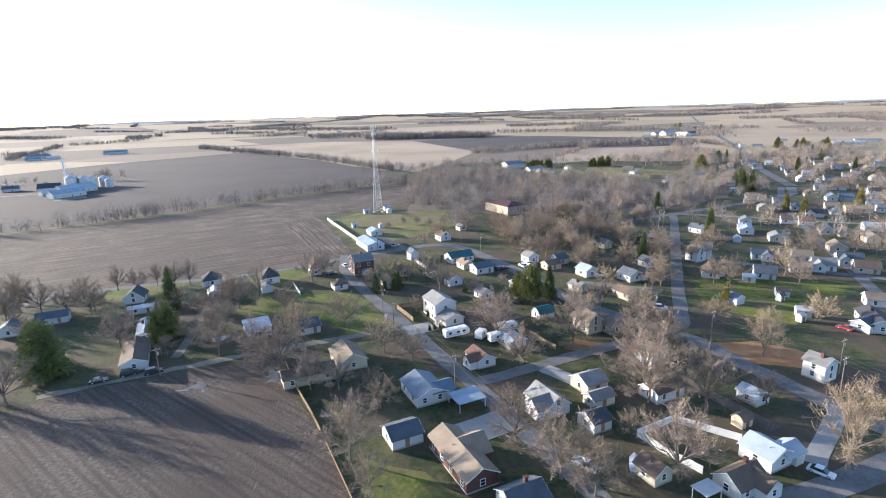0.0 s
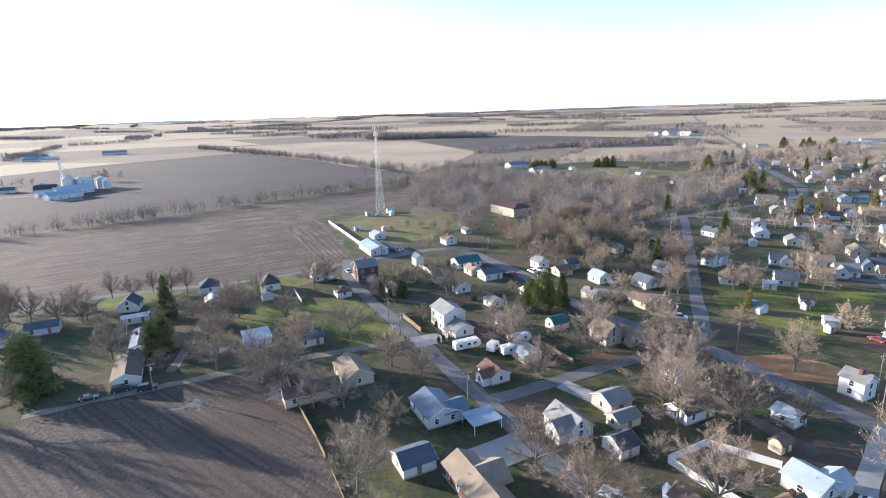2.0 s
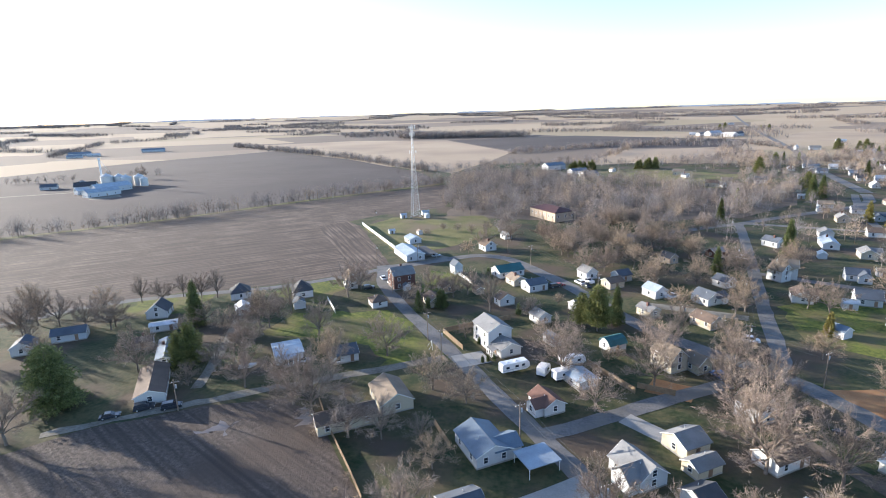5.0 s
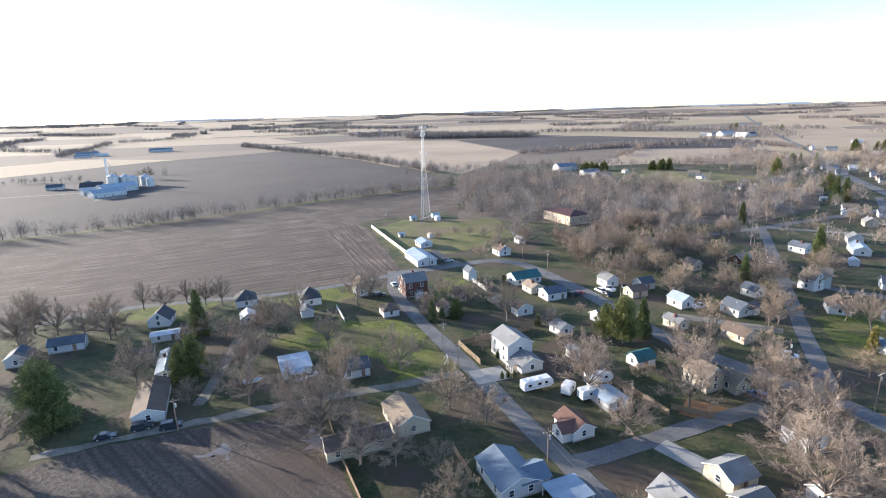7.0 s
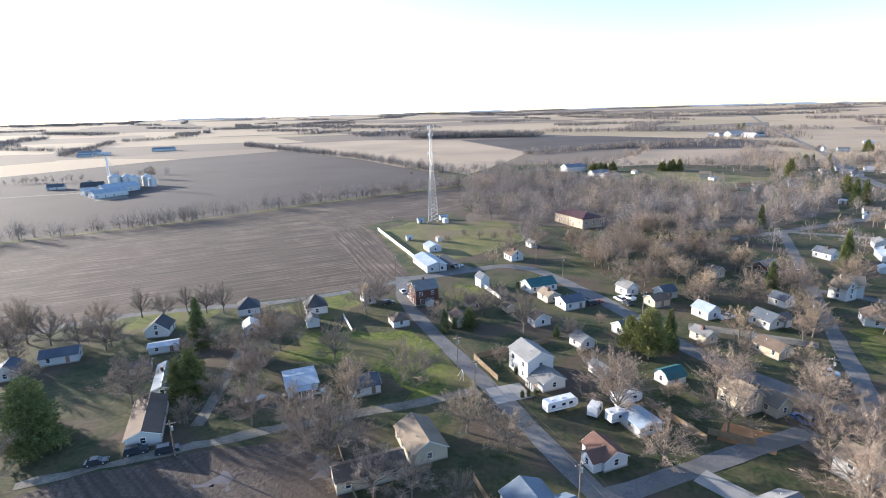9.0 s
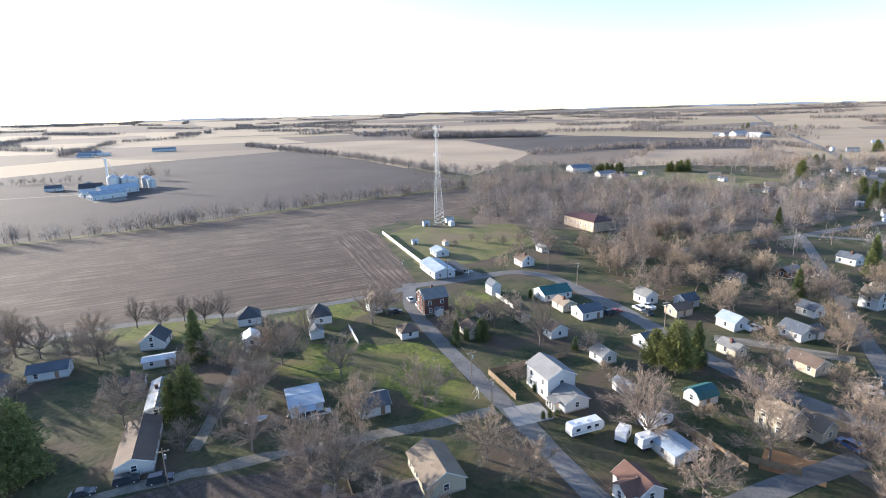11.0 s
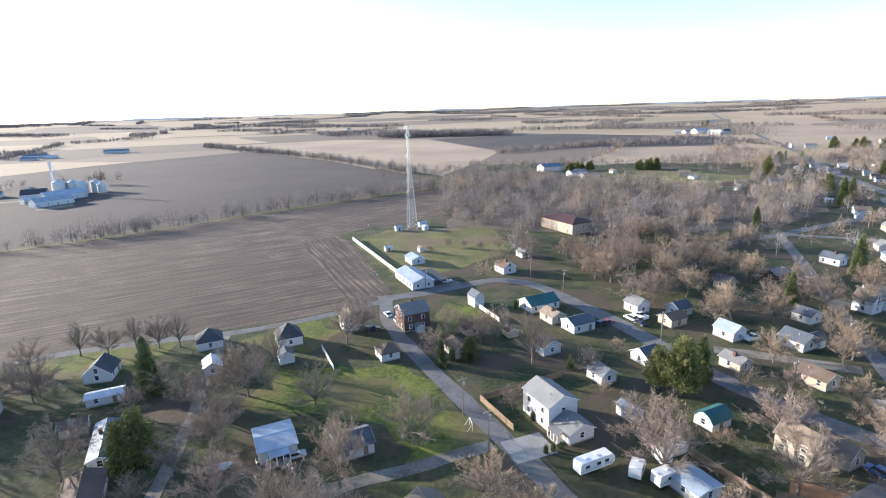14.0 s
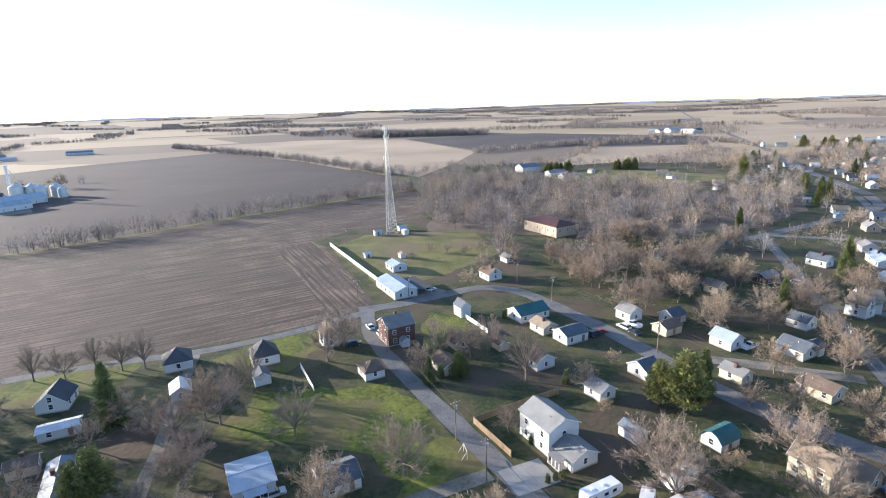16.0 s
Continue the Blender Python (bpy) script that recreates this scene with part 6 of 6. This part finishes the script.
house(-810, 1105, 25.5, 40, 14, 5, 3, "pale", "blue", "gable", False)
house(-697, 1178, 25.5, 45, 14, 5, 3, "pale", "blue", "gable", False)
house(202, 582, -22.5, 10, 8, 3.6, 2.4, "cream", "tan", "gable", False)
house(199, 497, -22.5, 10, 7, 3.6, 2.4, "cream", "brown", "gable", False)
house(217, 509, -22.5, 8, 7, 3.6, 2.4, "cream", "tan", "gable", False)
house(247, 511, -22.5, 9, 7, 3.6, 2.4, "white", "slate", "gable", False)
house(537, 1311, -22.5, 20, 12, 3.6, 2.4, "white", "grey", "gable", False)
house(490, 1283, -22.5, 14, 9, 3.6, 2.4, "white", "white", "gable", False)
house(796, 1771, -22.5, 16, 10, 3.6, 2.4, "pale", "blue", "gable", False)
house(485, 832, -22.5, 14, 9, 3.6, 2.4, "white", "grey", "gable", False)
house(632, 843, -22.5, 40, 14, 3.6, 2.4, "white", "metal", "gable", False)
house(686, 874, -22.5, 36, 12, 3.6, 2.4, "white", "grey", "gable", False)
house(624, 876, -22.5, 14, 9, 3.6, 2.4, "white", "tan", "gable", False)
house(-371, 2035, 25.5, 16, 10, 3.6, 2.4, "white", "grey", "gable", False)
house(-410, 1876, 25.5, 14, 9, 3.6, 2.4, "white", "slate", "gable", False)
house(-778, 1046, 25.5, 26, 12, 3.6, 2.4, "pale", "blue", "gable", False)
house(-761, 1077, 25.5, 22, 10, 3.6, 2.4, "white", "white", "gable", False)
house(-54, 381, 25.5, 4, 3, 2.6, 0.5, "pale", "metal", "gable", False)
house(-40, 391, 25.5, 5, 3, 2.6, 0.5, "pale", "metal", "gable", False)
house(-38, 381, 115.5, 4, 3, 2.4, 0.5, "white", "white", "gable", False)


# ---------- trees scattered through the rest of the town ----------
_r = random.Random(21)
_known = [o.matrix_basis.translation.copy() for o in scene.objects if o.parent is None and o.name.split(".")[0] in ("house", "shed")]
_n = 0
while _n < 22:
    u, v = _r.randrange(2, 30) * 17 + _r.uniform(-2, 2), _r.randrange(0, 14) * 34 + _r.choice([0, 13]) + _r.uniform(-2, 2)
    x, y = 130 + u * 0.43 + v * 0.62, 215 + u * 0.9 - v * 0.3
    if not (150 < x < 560 and 240 < y < 760) or y < 130 + 0.62 * x or x < 150 + (y - 330) * 0.62:
        continue
    if any((k.x - x) ** 2 + (k.y - y) ** 2 < 200 for k in _known) or math.hypot(x - 163, y - 372) < 9:
        continue
    _n += 1
    _known.append(Vector((x, y, 0)))
    house(round(x, 1), round(y, 1), _r.choice([-22.5, 67.5]), _r.choice([6.5, 7.2, 8, 8.8]), _r.choice([5.2, 5.8]), _r.choice([2.6, 2.8, 3.0]), _r.choice([1.6, 2.0, 2.4]), _r.choice(["white", "white", "white", "cream", "tan", "pale"]), _r.choice(["grey", "slate", "brown", "charcoal", "tan", "metal"]), "gable")

_placed = [o.matrix_basis.translation for o in scene.objects if o.parent is None and o.name.split(".")[0] in ("house", "shed", "car", "travel_trailer", "pickup_truck")]
_streets = [(77, 163, 150, 343), (70, 315, 150, 343), (150, 343, 250, 392), (111, 246, 160, 212), (160, 212, 260, 160), (152, 345, 300, 268), (158, 183, 234, 362), (234, 362, 292, 445), (250, 392, 350, 600), (52, 182, 82, 134), (292, 445, 448, 812)]


def clear_of_streets(x, y, gap=7.0):
    p = Vector((x, y))
    for x0, y0, x1, y1 in _streets:
        a, b = Vector((x0, y0)), Vector((x1, y1))
        t = max(0, min(1, (p - a).dot(b - a) / (b - a).length_squared))
        if (p - a.lerp(b, t)).length < gap:
            return False
    return True


_fv, _ff = [], []
_n = 0
while _n < 400:
    x, y = _r.uniform(60, 520), _r.uniform(195, 760)
    if y < 120 + 0.55 * x or x < 105 + (y - 300) * 0.55 and y > 330 :
        continue
    if any((v.x - x) ** 2 + (v.y - y) ** 2 < 60 for v in _placed) or not clear_of_streets(x, y):
        continue
    _n += 1
    if _r.random() < 0.05:
        plant(SPRUCE[1], x, y, _r.uniform(0.6, 0.9), _r.uniform(0, 360))
    elif math.hypot(x, y) < 300:
        plant(_r.choice(LIGHT), x, y, _r.uniform(0.75, 1.15), _r.uniform(0, 360))
    else:
        wood_tree(_fv, _ff, x, y, 13 * _r.uniform(0.7, 1.15), _r, 420, 1.2)
_n = 0
while _n < 75:
    x, y = _r.uniform(-15, 175), _r.uniform(318, 402)
    if (x - 45) ** 2 + (y - 373) ** 2 < 420 or abs(x - 33 - (y - 345) * 0.3) < 17 and y < 375 or y < 330 - (x + 15) * 0.25 or x < 5 and y < 385 or any((v.x - x) ** 2 + (v.y - y) ** 2 < 60 for v in _placed) or not clear_of_streets(x, y):
        continue
    _n += 1
    wood_tree(_fv, _ff, x, y, 13 * _r.uniform(0.7, 1.2), _r, 420, 1.25)
tagged(new("town_trees", tree_mesh("town_trees", _fv, _ff)), "leafless brown trees among the farther houses", "trees", kind="stuff")


# ---------- more trees round the western yards ----------
_n = 0
while _n < 18:
    x, y = _r.uniform(-170, -76), _r.uniform(136, 214)
    if y < 150 + 0.25 * (x + 110) - 6 or any((v.x - x) ** 2 + (v.y - y) ** 2 < 70 for v in _placed) or abs(x + 88) < 4:
        continue
    _n += 1
    plant(_r.choice(BARE[:5]), x, y, _r.uniform(0.6, 0.95), _r.uniform(0, 360))
for x, y, s in ((-121, 148, 0.8),):
    plant(SPRUCE[0], x, y, s, x * 7)
_n = 0
while _n < 34:
    x, y = _r.uniform(25, 125), _r.uniform(245, 352)
    if any((v.x - x) ** 2 + (v.y - y) ** 2 < 60 for v in _placed) or not clear_of_streets(x, y) or (x - 40) ** 2 + (y - 360) ** 2 < 900 or y < 290 - x * 0.6:
        continue
    _n += 1
    plant(_r.choice(BARE[:3] + LIGHT), x, y, _r.uniform(0.75, 1.05), _r.uniform(0, 360))
